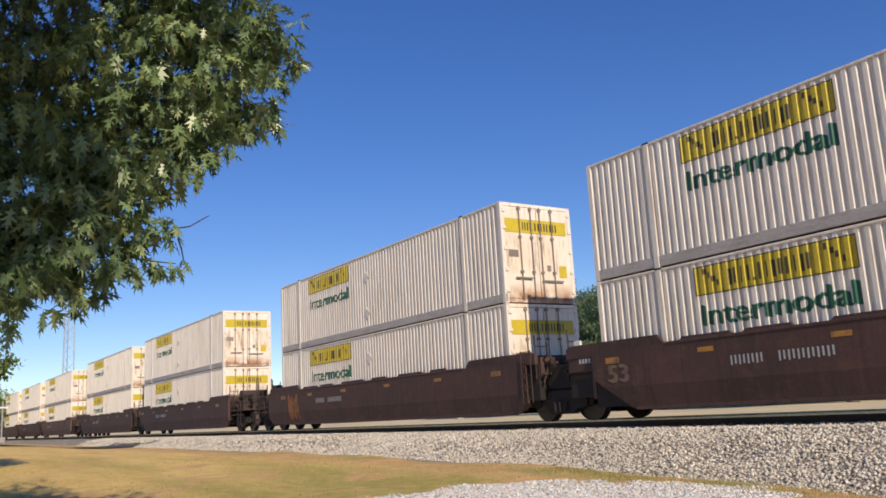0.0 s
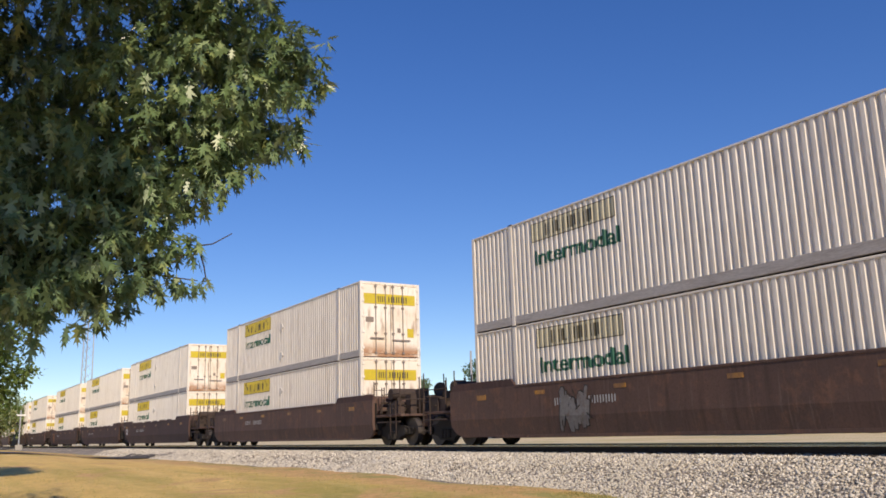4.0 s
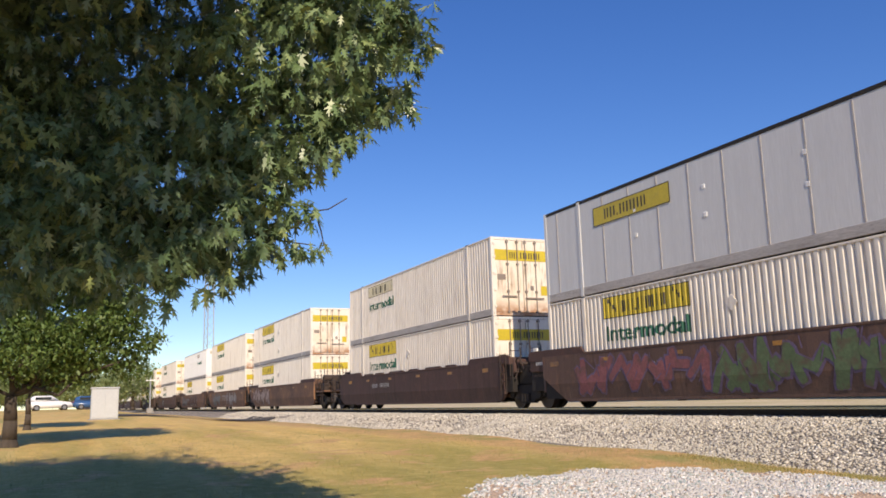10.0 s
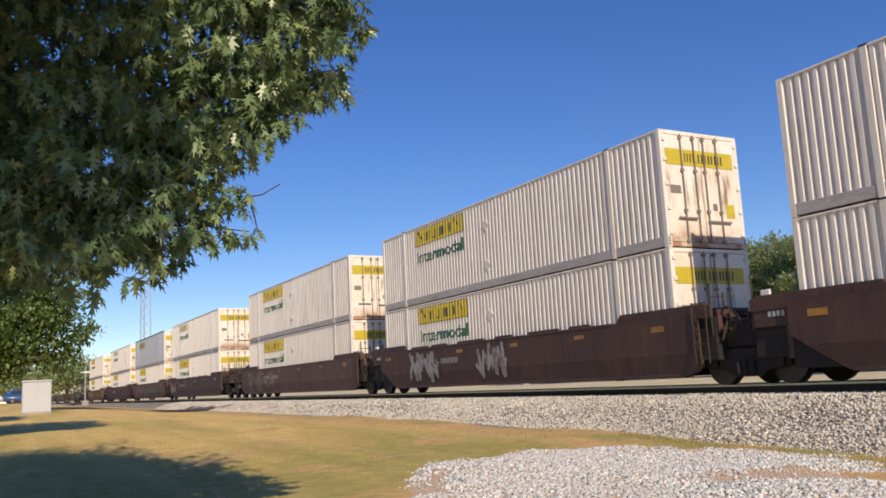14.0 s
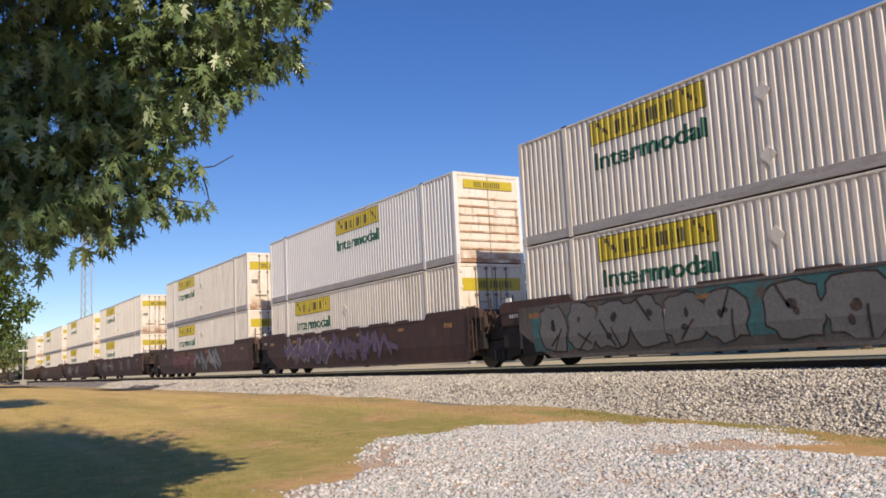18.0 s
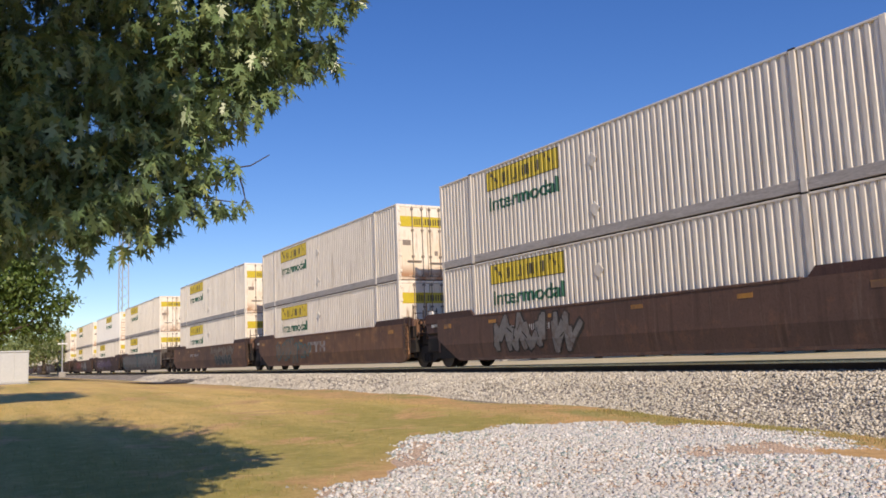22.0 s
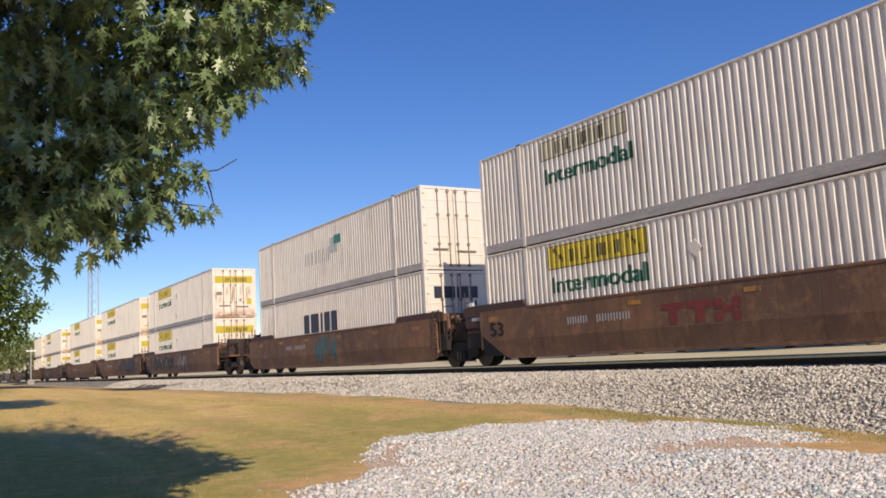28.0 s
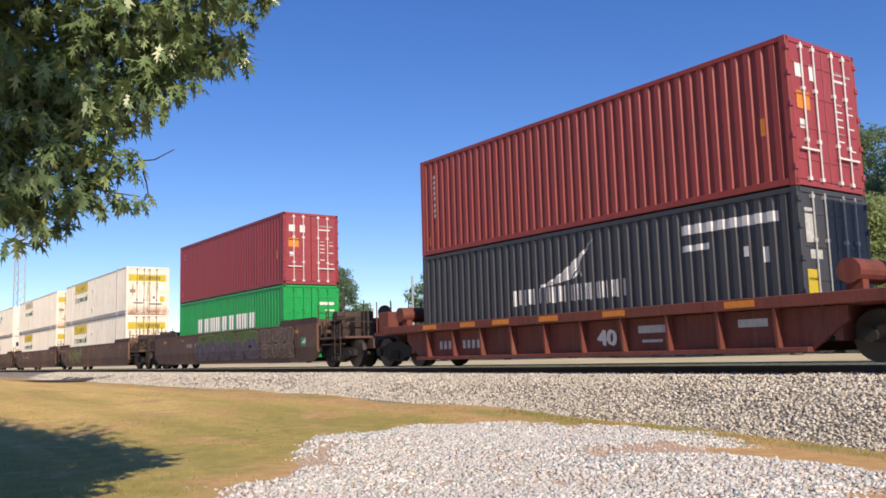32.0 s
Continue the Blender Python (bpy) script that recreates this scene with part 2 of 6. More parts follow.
SILVER, PWHITE, PBLACK, PTEAL, PPINK, POLIVE, PBLUE, PGREEN, PVIOLET, PORANGE, PTAN, PPALE, PRUST = PAINTS


# ---- mesh helpers ----
def box(bm, x0, x1, y0, y1, z0, z1, bevel=0.0):
    vs = [bm.verts.new((x, y, z)) for x in (x0, x1) for y in (y0, y1) for z in (z0, z1)]
    fs = [bm.faces.new([vs[i] for i in q]) for q in ((0, 1, 3, 2), (4, 6, 7, 5), (0, 4, 5, 1), (2, 3, 7, 6), (0, 2, 6, 4), (1, 5, 7, 3))]
    if bevel:
        edges = {e for f in fs for e in f.edges}
        bmesh.ops.bevel(bm, geom=list(edges), offset=bevel, segments=1, affect="EDGES")
    return bm


def boxes(*dims, bevel=0.0):
    bm = bmesh.new()
    for d in dims:
        box(bm, *d, bevel=bevel)
    return bm


def rod(bm, a, b, r, n=8, r2=None):
    a, b = Vector(a), Vector(b)
    q = (b - a).to_track_quat("Z", "Y")
    rings = []
    for p, rr in ((a, r), (b, r if r2 is None else r2)):
        rings.append([bm.verts.new(p + q @ Vector((rr * math.cos(k * math.tau / n), rr * math.sin(k * math.tau / n), 0))) for k in range(n)])
    for k in range(n):
        bm.faces.new((rings[0][k], rings[0][(k + 1) % n], rings[1][(k + 1) % n], rings[1][k]))
    bm.faces.new(rings[0][::-1])
    bm.faces.new(rings[1])
    return bm


def prism(bm, outline, x0, x1):
    """A slab between x0 and x1 with an outline of (y, z) points."""
    a = [bm.verts.new((x0, y, z)) for y, z in outline]
    b = [bm.verts.new((x1, y, z)) for y, z in outline]
    n = len(outline)
    bm.faces.new(a)
    bm.faces.new(b[::-1])
    for k in range(n):
        bm.faces.new((a[k], b[k], b[(k + 1) % n], a[(k + 1) % n]))
    return bm


def finish(name, bm, mat, smooth=False):
    bmesh.ops.recalc_face_normals(bm, faces=bm.faces)
    me = bpy.data.meshes.new(name)
    bm.to_mesh(me)
    bm.free()
    me.materials.append(mat)
    if smooth:
        for p in me.polygons:
            p.use_smooth = True
    return me


def part(name, bm, mat, parent, label="", smooth=False):
    me = bm if isinstance(bm, bpy.types.Mesh) else finish(name, bm, mat, smooth)
    ob = new(name, me)
    ob.parent = parent
    return tagged(ob, label)


def thing(name, label, category, group="", kind=""):
    return tagged(new(name), label, category, group, kind)


# ---- corrugated sheet and what is painted on it ----
class Wave:
    """Trapezoid corrugation along y: outer flats at 0, inner flats at depth."""
    def __init__(self, pitch, depth):
        self.pitch, self.depth = pitch, depth

    def at(self, y):
        u = (y / self.pitch) % 1.0
        if u < 0.42:
            return 0.0
        if u < 0.56:
            return self.depth * (u - 0.42) / 0.14
        if u < 0.86:
            return self.depth
        return self.depth * (1.0 - u) / 0.14

    def breaks(self, y0, y1):
        if not self.depth:
            return [y0, y1]
        out, k = [y0], math.floor(y0 / self.pitch)
        while k * self.pitch < y1:
            out += [y for y in ((k + u) * self.pitch for u in (0.0, 0.42, 0.56, 0.86)) if y0 + 1e-4 < y < y1 - 1e-4]
            k += 1
        return out + [y1]


def sheet(wave, x, y0, y1, z0, z1, inner=0.075):
    """A corrugated side facing -x, closed at the back by a flat lining."""
    ys = wave.breaks(y0, y1)
    n = len(ys)
    verts, faces = [], []
    for y in ys:
        verts += [(x + wave.at(y), y, z0), (x + wave.at(y), y, z1)]
    for k in range(n - 1):
        faces.append((2 * k, 2 * k + 1, 2 * k + 3, 2 * k + 2))
    b = len(verts)
    verts += [(x + inner, y0, z0), (x + inner, y0, z1), (x + inner, y1, z1), (x + inner, y1, z0)]
    faces += [(b, b + 3, b + 2, b + 1), (0, b, b + 1, 1), (2 * n - 2, 2 * n - 1, b + 2, b + 3)]
    faces.append([2 * k for k in range(n)] + [b + 3, b])
    faces.append([2 * k + 1 for k in range(n)] + [b + 2, b + 1])
    me = bpy.data.meshes.new("sheet")
    me.from_pydata(verts, [], faces)
    bm = bmesh.new()
    bm.from_mesh(me)
    return bm


def paint(bm, wave, x, rects, lift=0.006):
    """Thin films that follow the corrugation: rects of (y0, y1, z0, z1)."""
    for y0, y1, z0, z1 in rects:
        ys = wave.breaks(y0, y1)
        prev = None
        for y in ys:
            xx = x + wave.at(y) - lift
            cur = (bm.verts.new((xx, y, z0)), bm.verts.new((xx, y, z1)))
            if prev:
                bm.faces.new((prev[0], prev[1], cur[1], cur[0]))
            prev = cur
    return bm


def word_mesh(text, size):
    """A word in the built-in font, flat in the plane x = 0, reading towards -y, as a bmesh."""
    cu = bpy.data.curves.new("word", "FONT")
    cu.body, cu.size, cu.resolution_u = text, size, 3
    ob = new("word", cu)
    bpy.context.view_layer.update()
    me = bpy.data.meshes.new_from_object(ob.evaluated_get(bpy.context.evaluated_depsgraph_get()))
    bpy.data.objects.remove(ob)
    bm = bmesh.new()
    bm.from_mesh(me)
    for v in bm.verts:
        v.co = Vector((0, -v.co.x, v.co.y))
    return bm


def word(text, wave, x, y_start, z, height, width, lift=0.008):
    bm = word_mesh(text, height * 1.37)
    bmesh.ops.triangulate(bm, faces=bm.faces[:])
    ys = [v.co.y for v in bm.verts]
    k = width / max(1e-6, max(ys) - min(ys))
    top = max(ys)
    for v in bm.verts:
        v.co.y = y_start + (v.co.y - top) * k
        v.co.z += z
    for y in wave.breaks(y_start - width, y_start)[1:-1]:
        bmesh.ops.bisect_plane(bm, geom=bm.verts[:] + bm.edges[:] + bm.faces[:], plane_co=(0, y, 0), plane_no=(0, 1, 0))
    for v in bm.verts:
        v.co.x = x + wave.at(v.co.y) - lift
    # heavier strokes: further copies a little aside, each a hair prouder
    d = height * 0.08
    flat = bmesh.ops.duplicate
    first = bm.verts[:] + bm.edges[:] + bm.faces[:]
    for k, (dy, dz) in enumerate(((d, 0.4 * d), (-d, -0.4 * d))):
        for v in [g for g in flat(bm, geom=first)["geom"] if isinstance(g, bmesh.types.BMVert)]:
            v.co.y += dy
            v.co.x = x + wave.at(v.co.y) - lift - 0.0012 * (k + 1)
            v.co.z += dz
    return bm


def drape(bm, wave, x, lift=0.008):
    """Lays flat shapes onto the corrugation."""
    ys = [v.co.y for v in bm.verts]
    for y in wave.breaks(min(ys), max(ys))[1:-1]:
        bmesh.ops.bisect_plane(bm, geom=bm.verts[:] + bm.edges[:] + bm.faces[:], plane_co=(0, y, 0), plane_no=(0, 1, 0))
    for v in bm.verts:
        v.co.x = x + wave.at(v.co.y) - lift
    return bm


def bars(y_start, z0, z1, widths, gap, step=-1):
    """Plain blocks of lettering, one a letter, running from y_start towards -y."""
    out, y = [], y_start
    h = z1 - z0
    for w in widths:
        if w > 0.12:
            out.append((y - (0.92 if w > 0.3 else 0.76) * w, y, z0, z1))
        elif w > 0:
            out.append((y - w, y, z0, z0 + (0.25 if w < 0.07 else 1) * h))
        y -= abs(w) + gap
    return out


# ---- ground ----
def interp(v, xs, ys):
    return float(np.interp(v, xs, ys))


def lawn_z(x, y):
    high = np.interp(y, [0, 8, 13, 20, 28, 45, 70, 110, 400], [0.0, 0.05, 0.2, 0.34, 0.48, 1.02, 1.2, 1.5, 1.7])
    toe = np.interp(y, [0, 8, 13.5, 22, 45, 110, 400], [0.0, 0.05, 0.26, 0.42, 0.5, 0.7, 0.8])
    w = np.clip((x - 4.0) / 7.5, 0, 1)
    w = w * w * (3 - 2 * w)
    z = high * (1 - w) + toe * w
    far = np.clip((x - 17.0) / 3.0, 0, 1)
    return z * (1 - far) + 0.86 * far


def grid_mesh(name, xs, ys, zf):
    gx, gy = np.meshgrid(xs, ys)
    gz = zf(gx, gy)
    n, m = len(xs), len(ys)
    me = bpy.data.meshes.new(name)
    faces = [(j * n + i, j * n + i + 1, (j + 1) * n + i + 1, (j + 1) * n + i) for j in range(m - 1) for i in range(n - 1)]
    me.from_pydata(np.stack([gx, gy, gz], -1).reshape(-1, 3).tolist(), [], faces)
    for p in me.polygons:
        p.use_smooth = True
    return me


def ground_material():
    m = bpy.data.materials.new("dry_lawn_and_dirt")
    m.use_nodes = True
    nt = m.node_tree
    b = nt.nodes["Principled BSDF"]
    v = coords(nt, (1, 1, 1), False)
    band = coords(nt, (0.9, 0.12, 1), False)
    dry = mix_rgb(nt, ramp(nt, noise_of(nt, v, 1.6, 5), 0.35, 0.65), (0.75, 0.535, 0.18), (0.60, 0.41, 0.125))
    green = mix_rgb(nt, ramp(nt, noise_of(nt, v, 3.0, 5), 0.35, 0.65), (0.285, 0.265, 0.058), (0.405, 0.34, 0.09))
    sep = nt.nodes.new("ShaderNodeSeparateXYZ")
    nt.links.new(v, sep.inputs[0])
    lush = nt.nodes.new("ShaderNodeMath")
    lush.operation = "MULTIPLY_ADD"
    lush.inputs[1].default_value = 0.25
    nt.links.new(ramp(nt, sep.outputs[1], 22.0, 13.0), lush.inputs[0])
    nt.links.new(noise_of(nt, band, 0.42, 4), lush.inputs[2])
    base = mix_rgb(nt, ramp(nt, lush.outputs[0], 0.46, 0.66), dry, green)
    rows = coords(nt, (1.1, 0.12, 1), False)
    straw = nt.nodes.new("ShaderNodeMath")
    straw.operation = "MULTIPLY"
    straw.inputs[1].default_value = 0.35
    nt.links.new(ramp(nt, noise_of(nt, rows, 0.8, 2), 0.48, 0.72), straw.inputs[0])
    base = mix_rgb(nt, straw.outputs[0], base, (0.83, 0.64, 0.28))
    wob = nt.nodes.new("ShaderNodeMath")
    wob.operation = "MULTIPLY_ADD"
    wob.inputs[1].default_value = 3.2
    nt.links.new(noise_of(nt, v, 0.5, 4), wob.inputs[0])
    nt.links.new(sep.outputs[0], wob.inputs[2])
    bare = mix_rgb(nt, ramp(nt, noise_of(nt, v, 2.2, 5), 0.35, 0.65), (0.64, 0.40, 0.185), (0.50, 0.31, 0.135))
    base = mix_rgb(nt, ramp(nt, noise_of(nt, v, 0.75, 6, 0.6), 0.55, 0.64), base, bare)
    base = mix_rgb(nt, ramp(nt, wob.outputs[0], 11.0, 12.2), base, bare)
    # worn soil along the edge of the drive
    lin = nt.nodes.new("ShaderNodeVectorMath")
    lin.operation = "DOT_PRODUCT"
    lin.inputs[1].default_value = (0.735, -0.678, 0)
    nt.links.new(v, lin.inputs[0])
    rag = nt.nodes.new("ShaderNodeMath")
    rag.operation = "MULTIPLY_ADD"
    rag.inputs[1].default_value = 2.2
    nt.links.new(noise_of(nt, v, 1.1, 5, 0.65), rag.inputs[0])
    nt.links.new(lin.outputs["Value"], rag.inputs[2])
    low = nt.nodes.new("ShaderNodeMath")
    low.operation = "MULTIPLY"
    nt.links.new(ramp(nt, rag.outputs[0], -3.1, -2.2), low.inputs[0])
    nt.links.new(ramp(nt, sep.outputs[1], 12.2, 10.4), low.inputs[1])
    base = mix_rgb(nt, low.outputs[0], base, bare)
    # weeds between the drive and the bank
    weeds = nt.nodes.new("ShaderNodeMath")
    weeds.operation = "MULTIPLY"
    nt.links.new(ramp(nt, wob.outputs[0], 12.3, 12.9), weeds.inputs[0])
    nt.links.new(ramp(nt, noise_of(nt, v, 0.9, 5, 0.6), 0.42, 0.58), weeds.inputs[1])
    base = mix_rgb(nt, weeds.outputs[0], base, (0.30, 0.29, 0.10))
    pale = mix_rgb(nt, ramp(nt, noise_of(nt, v, 0.3, 4), 0.35, 0.65), (0.70, 0.59, 0.42), (0.52, 0.47, 0.27))
    base = mix_rgb(nt, ramp(nt, sep.outputs[0], 19.0, 20.5), base, pale)
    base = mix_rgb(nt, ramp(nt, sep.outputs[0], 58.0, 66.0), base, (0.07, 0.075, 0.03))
    fine = noise_of(nt, v, 26.0, 6, 0.7)
    mid = noise_of(nt, v, 5.5, 6, 0.7)
    base = mix_rgb(nt, ramp(nt, mid, 0.52, 0.95), base, (0.68, 0.50, 0.21))
    base = mix_rgb(nt, ramp(nt, mid, 0.48, 0.10), base, (0.30, 0.225, 0.05))
    base = mix_rgb(nt, ramp(nt, fine, 0.45, 0.85), base, (0.31, 0.21, 0.055))
    nt.links.new(base, b.inputs["Base Color"])
    b.inputs["Roughness"].default_value = 0.95
    k = nt.nodes.new("ShaderNodeBump")
    k.inputs["Strength"].default_value, k.inputs["Distance"].default_value = 0.6, 0.03
    nt.links.new(fine, k.inputs["Height"])
    nt.links.new(k.outputs[0], b.inputs["Normal"])
    return m


def spread(near, far, steps):
    """Coordinates that are dense near zero and reach out to far."""
    return [near * k for k in range(steps)] + [near * steps * 1.45 ** k for k in range(1, 40) if near * steps * 1.45 ** k < far] + [far]


def ground_bumps(x, y):
    z = lawn_z(x, y)
    near = np.exp(-((x - 5) ** 2 + (y - 14) ** 2) / 900.0)
    return z + near * 0.03 * (np.sin(x * 1.3 + 0.4 * y) + np.sin(y * 0.9 - 0.6 * x + 1.0))


half = spread(1.0, 2500, 46)
gx = sorted({-v for v in half} | set(half))
ground = tagged(new("ground", grid_mesh("ground", gx, gx, ground_bumps)), "dry mown lawn, bare dirt and pale yard beyond the rails", "ground", kind="structure")
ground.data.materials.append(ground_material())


# ---- track ----
def stone_material(name, cols, bump=0.3):
    m = bpy.data.materials.new(name)
    m.use_nodes = True
    nt = m.node_tree
    b = nt.nodes["Principled BSDF"]
    g = nt.nodes.new("ShaderNodeNewGeometry")
    r = nt.nodes.new("ShaderNodeValToRGB")
    r.color_ramp.elements[0].color, r.color_ramp.elements[1].color = (*cols[0], 1), (*cols[-1], 1)
    for k, c in enumerate(cols[1:-1]):
        e = r.color_ramp.elements.new((k + 1) / (len(cols) - 1))
        e.color = (*c, 1)
    nt.links.new(g.outputs["Random Per Island"], r.inputs[0])
    v = coords(nt, (1, 1, 1), False)
    base = mix_rgb(nt, ramp(nt, noise_of(nt, v, 0.8, 4), 0.4, 0.7), r.outputs[0], tuple(0.7 * c for c in cols[1]))
    nt.links.new(base, b.inputs["Base Color"])
    b.inputs["Roughness"].default_value = 0.9
    return m


def bed_material(name, a, c, scale, gap=0.35):
    m = bpy.data.materials.new(name)
    m.use_nodes = True
    nt = m.node_tree
    b = nt.nodes["Principled BSDF"]
    v = coords(nt, (1, 1, 1), False)
    vor = nt.nodes.new("ShaderNodeTexVoronoi")
    vor.inputs["Scale"].default_value = scale
    nt.links.new(v, vor.inputs["Vector"])
    sep = nt.nodes.new("ShaderNodeSeparateColor")
    nt.links.new(vor.outputs["Color"], sep.inputs[0])
    base = mix_rgb(nt, sep.outputs[0], a, c)
    # darker towards the cell edges: shade between the stones put into the colour
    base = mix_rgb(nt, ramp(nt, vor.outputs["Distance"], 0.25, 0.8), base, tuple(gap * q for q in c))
    nt.links.new(base, b.inputs["Base Color"])
    b.inputs["Roughness"].default_value = 0.95
    k = nt.nodes.new("ShaderNodeBump")
    k.invert = True
    k.inputs["Strength"].default_value, k.inputs["Distance"].default_value = 0.9, 0.04
    nt.links.new(vor.outputs["Distance"], k.inputs["Height"])
    nt.links.new(k.outputs[0], b.inputs["Normal"])
    return m


BALLAST_X = np.array([11.4, 12.05, 12.5, 13.2, 13.8, 14.35, 16.55, 17.15, 18.05, 19.45, 20.15])


def ballast_z(x, y):
    toe = lawn_z(np.full_like(y, 11.4), y)
    top = RAIL - 0.19
    prof = np.interp(x, BALLAST_X, [-0.25, 0.02, 0.28, 0.72, 0.96, 1.0, 1.0, 0.96, 0.72, 0.1, -0.25])
    wob = 0.05 * np.sin(y * 0.37 + x) + 0.035 * np.sin(y * 1.1 - 2 * x) + 0.025 * np.sin(y * 2.9 + 3 * x)
    shoulder = np.clip(1 - abs(prof - 0.45) / 0.5, 0, 1)
    low = np.where(x < 15.6, toe, 0.86)
    return low + (top - low) * prof + wob * shoulder


bx = np.concatenate([np.arange(10.9, 14.6, 0.15), np.arange(14.6, 20.4, 0.5)])
by = np.concatenate([np.arange(-220, 0, 8.0), np.arange(0, 50, 0.3), np.arange(50, 130, 2.0), np.arange(130, 1500, 20.0)])
ballast = tagged(new("ballast_bed", grid_mesh("ballast_bed", bx, by, ballast_z)), "pale crushed-stone ballast bank under the rails", "ballast", kind="structure")
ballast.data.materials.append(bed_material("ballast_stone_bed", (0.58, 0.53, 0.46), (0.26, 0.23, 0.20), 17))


def stones(name, pts, sizes, mat, label, category):
    """Loose angular stones, one small solid each."""
    rng = np.random.default_rng(5)
    base = np.array([[1, 0, 0], [-1, 0, 0], [0, 1, 0], [0, -1, 0], [0, 0, 1], [0, 0, -1]], float)
    tri = np.array([[0, 2, 4], [2, 1, 4], [1, 3, 4], [3, 0, 4], [2, 0, 5], [1, 2, 5], [3, 1, 5], [0, 3, 5]])
    n = len(pts)
    v = base[None] * rng.uniform(0.55, 1.15, (n, 6, 1)) + rng.normal(0, 0.16, (n, 6, 3))
    v *= np.stack([np.ones(n), rng.uniform(0.6, 1.0, n), rng.uniform(0.5, 0.8, n)], -1)[:, None]
    a = rng.uniform(0, math.tau, n)
    t = rng.uniform(-0.6, 0.6, n)
    c, s, ct, st = np.cos(a), np.sin(a), np.cos(t), np.sin(t)
    x, y, z = v[..., 0], v[..., 1], v[..., 2]
    y, z = y * ct[:, None] - z * st[:, None], y * st[:, None] + z * ct[:, None]
    x, y = x * c[:, None] - y * s[:, None], x * s[:, None] + y * c[:, None]
    v = np.stack([x, y, z], -1) * sizes[:, None, None] + pts[:, None]
    f = (tri[None] + 6 * np.arange(n)[:, None, None]).reshape(-1, 3)
    me = bpy.data.meshes.new(name)
    me.vertices.add(6 * n)
    me.vertices.foreach_set("co", v.astype(np.float32).ravel())
    me.loops.add(3 * len(f))
    me.loops.foreach_set("vertex_index", f.astype(np.int32).ravel())
    me.polygons.add(len(f))
    me.polygons.foreach_set("loop_start", np.arange(0, 3 * len(f), 3, dtype=np.int32))
    me.update(calc_edges=True)
    me.materials.append(mat)
    return tagged(new(name, me), label, category, kind="stuff")


BALLAST_STONE = stone_material("ballast_stone", [(0.41, 0.37, 0.30), (0.75, 0.70, 0.60), (0.22, 0.20, 0.17), (0.86, 0.82, 0.73), (0.48, 0.44, 0.37), (0.66, 0.60, 0.50), (0.17, 0.155, 0.135)])
GRAVEL_STONE = stone_material("white_gravel_stone", [(0.36, 0.335, 0.31), (0.76, 0.74, 0.71), (0.42, 0.40, 0.385), (0.86, 0.85, 0.83), (0.17, 0.26, 0.26), (0.64, 0.62, 0.58)])
rng = np.random.default_rng(3)
n1, n2 = 26000, 16000
sx = np.concatenate([rng.uniform(11.9, 14.4, n1), rng.uniform(11.95, 14.35, n2)])
sy = np.concatenate([rng.uniform(3, 26, n1), rng.uniform(26, 70, n2)])
sz = ballast_z(sx, sy)
stones("ballast_stones", np.stack([sx, sy, sz + 0.005], -1), np.concatenate([rng.uniform(0.025, 0.055, n1), rng.uniform(0.035, 0.07, n2)]), BALLAST_STONE, "loose angular ballast stones on the bank", "ballast stones")


# the gravel drive that runs up to the track
def drive_mask(x, y):
    """Positive inside the gravel: signed distance, roughly in metres."""
    left = (x - 3.95) * 0.735 - (y - 9.26) * 0.678
    right = np.minimum((11.5 - x) * 0.853 + (y - 9.0) * 0.522, 11.5 - x)
    top = 12.5 - y + 0.08 * (10 - x)
    wob = 0.25 * np.sin(1.7 * x + 0.9 * y) + 0.18 * np.sin(3.3 * x - 2.1 * y) + 0.1 * np.sin(7 * x + 5 * y)
    return np.minimum(np.minimum(left, right), top) + wob


def bare_patch(x, y):
    """Below 1 where the gravel has worn through to dirt: a rut across the drive and the verge by the bank."""
    wob = 0.55 * np.sin(4.1 * x + 2.0) * np.sin(3.3 * y) + 0.35 * np.sin(9.1 * x - 5 * y)
    rut = (((x - 9.7) * 0.8 - (y - 7.5) * 0.6) / 1.4) ** 2 + (((x - 9.7) * 0.6 + (y - 7.5) * 0.8) / 0.6) ** 2
    verge = (((x - 11.2) * 0.4 - (y - 11.9) * 0.92) / 1.7) ** 2 + (((x - 11.2) * 0.92 + (y - 11.9) * 0.4) / 0.75) ** 2
    edge = (((x - 4.6) * 0.68 + (y - 9.9) * 0.73) / 1.6) ** 2 + (((x - 4.6) * 0.73 - (y - 9.9) * 0.68) / 0.3) ** 2
    return np.minimum(np.minimum(rut, verge), edge) + wob


def drive_lift(x, y):
    return -0.02 * np.clip(1.5 - bare_patch(x, y), 0, 1) + np.clip(drive_mask(x, y) * 0.12, -0.04, 0.07) + 0.02 * np.sin(x * 2.1) * np.sin(y * 1.7)


dx, dy = np.arange(-4, 13.4, 0.2), np.arange(-3, 15.2, 0.2)
drive = tagged(new("gravel_drive", grid_mesh("gravel_drive", dx, dy, lambda x, y: ground_bumps(x, y) + drive_lift(x, y))), "pale grey crushed-gravel drive beside the lawn", "gravel drive", kind="structure")
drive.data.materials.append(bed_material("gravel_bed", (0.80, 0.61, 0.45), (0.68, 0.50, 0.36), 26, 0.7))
n3 = 84000
px, py = rng.uniform(1.5, 12.6, n3), rng.uniform(3.2, 14.4, n3)
mask = drive_mask(px, py)
bare_spot = bare_patch(px, py)
keep = (mask > rng.uniform(-0.7, 0.45, n3)) & (bare_spot > rng.uniform(0.5, 2.6, n3)) & (np.sin(2.3 * px + 1.1 * py) * np.sin(1.9 * py - 0.8 * px) > rng.uniform(-1.8, -0.05, n3))
px, py = px[keep], py[keep]
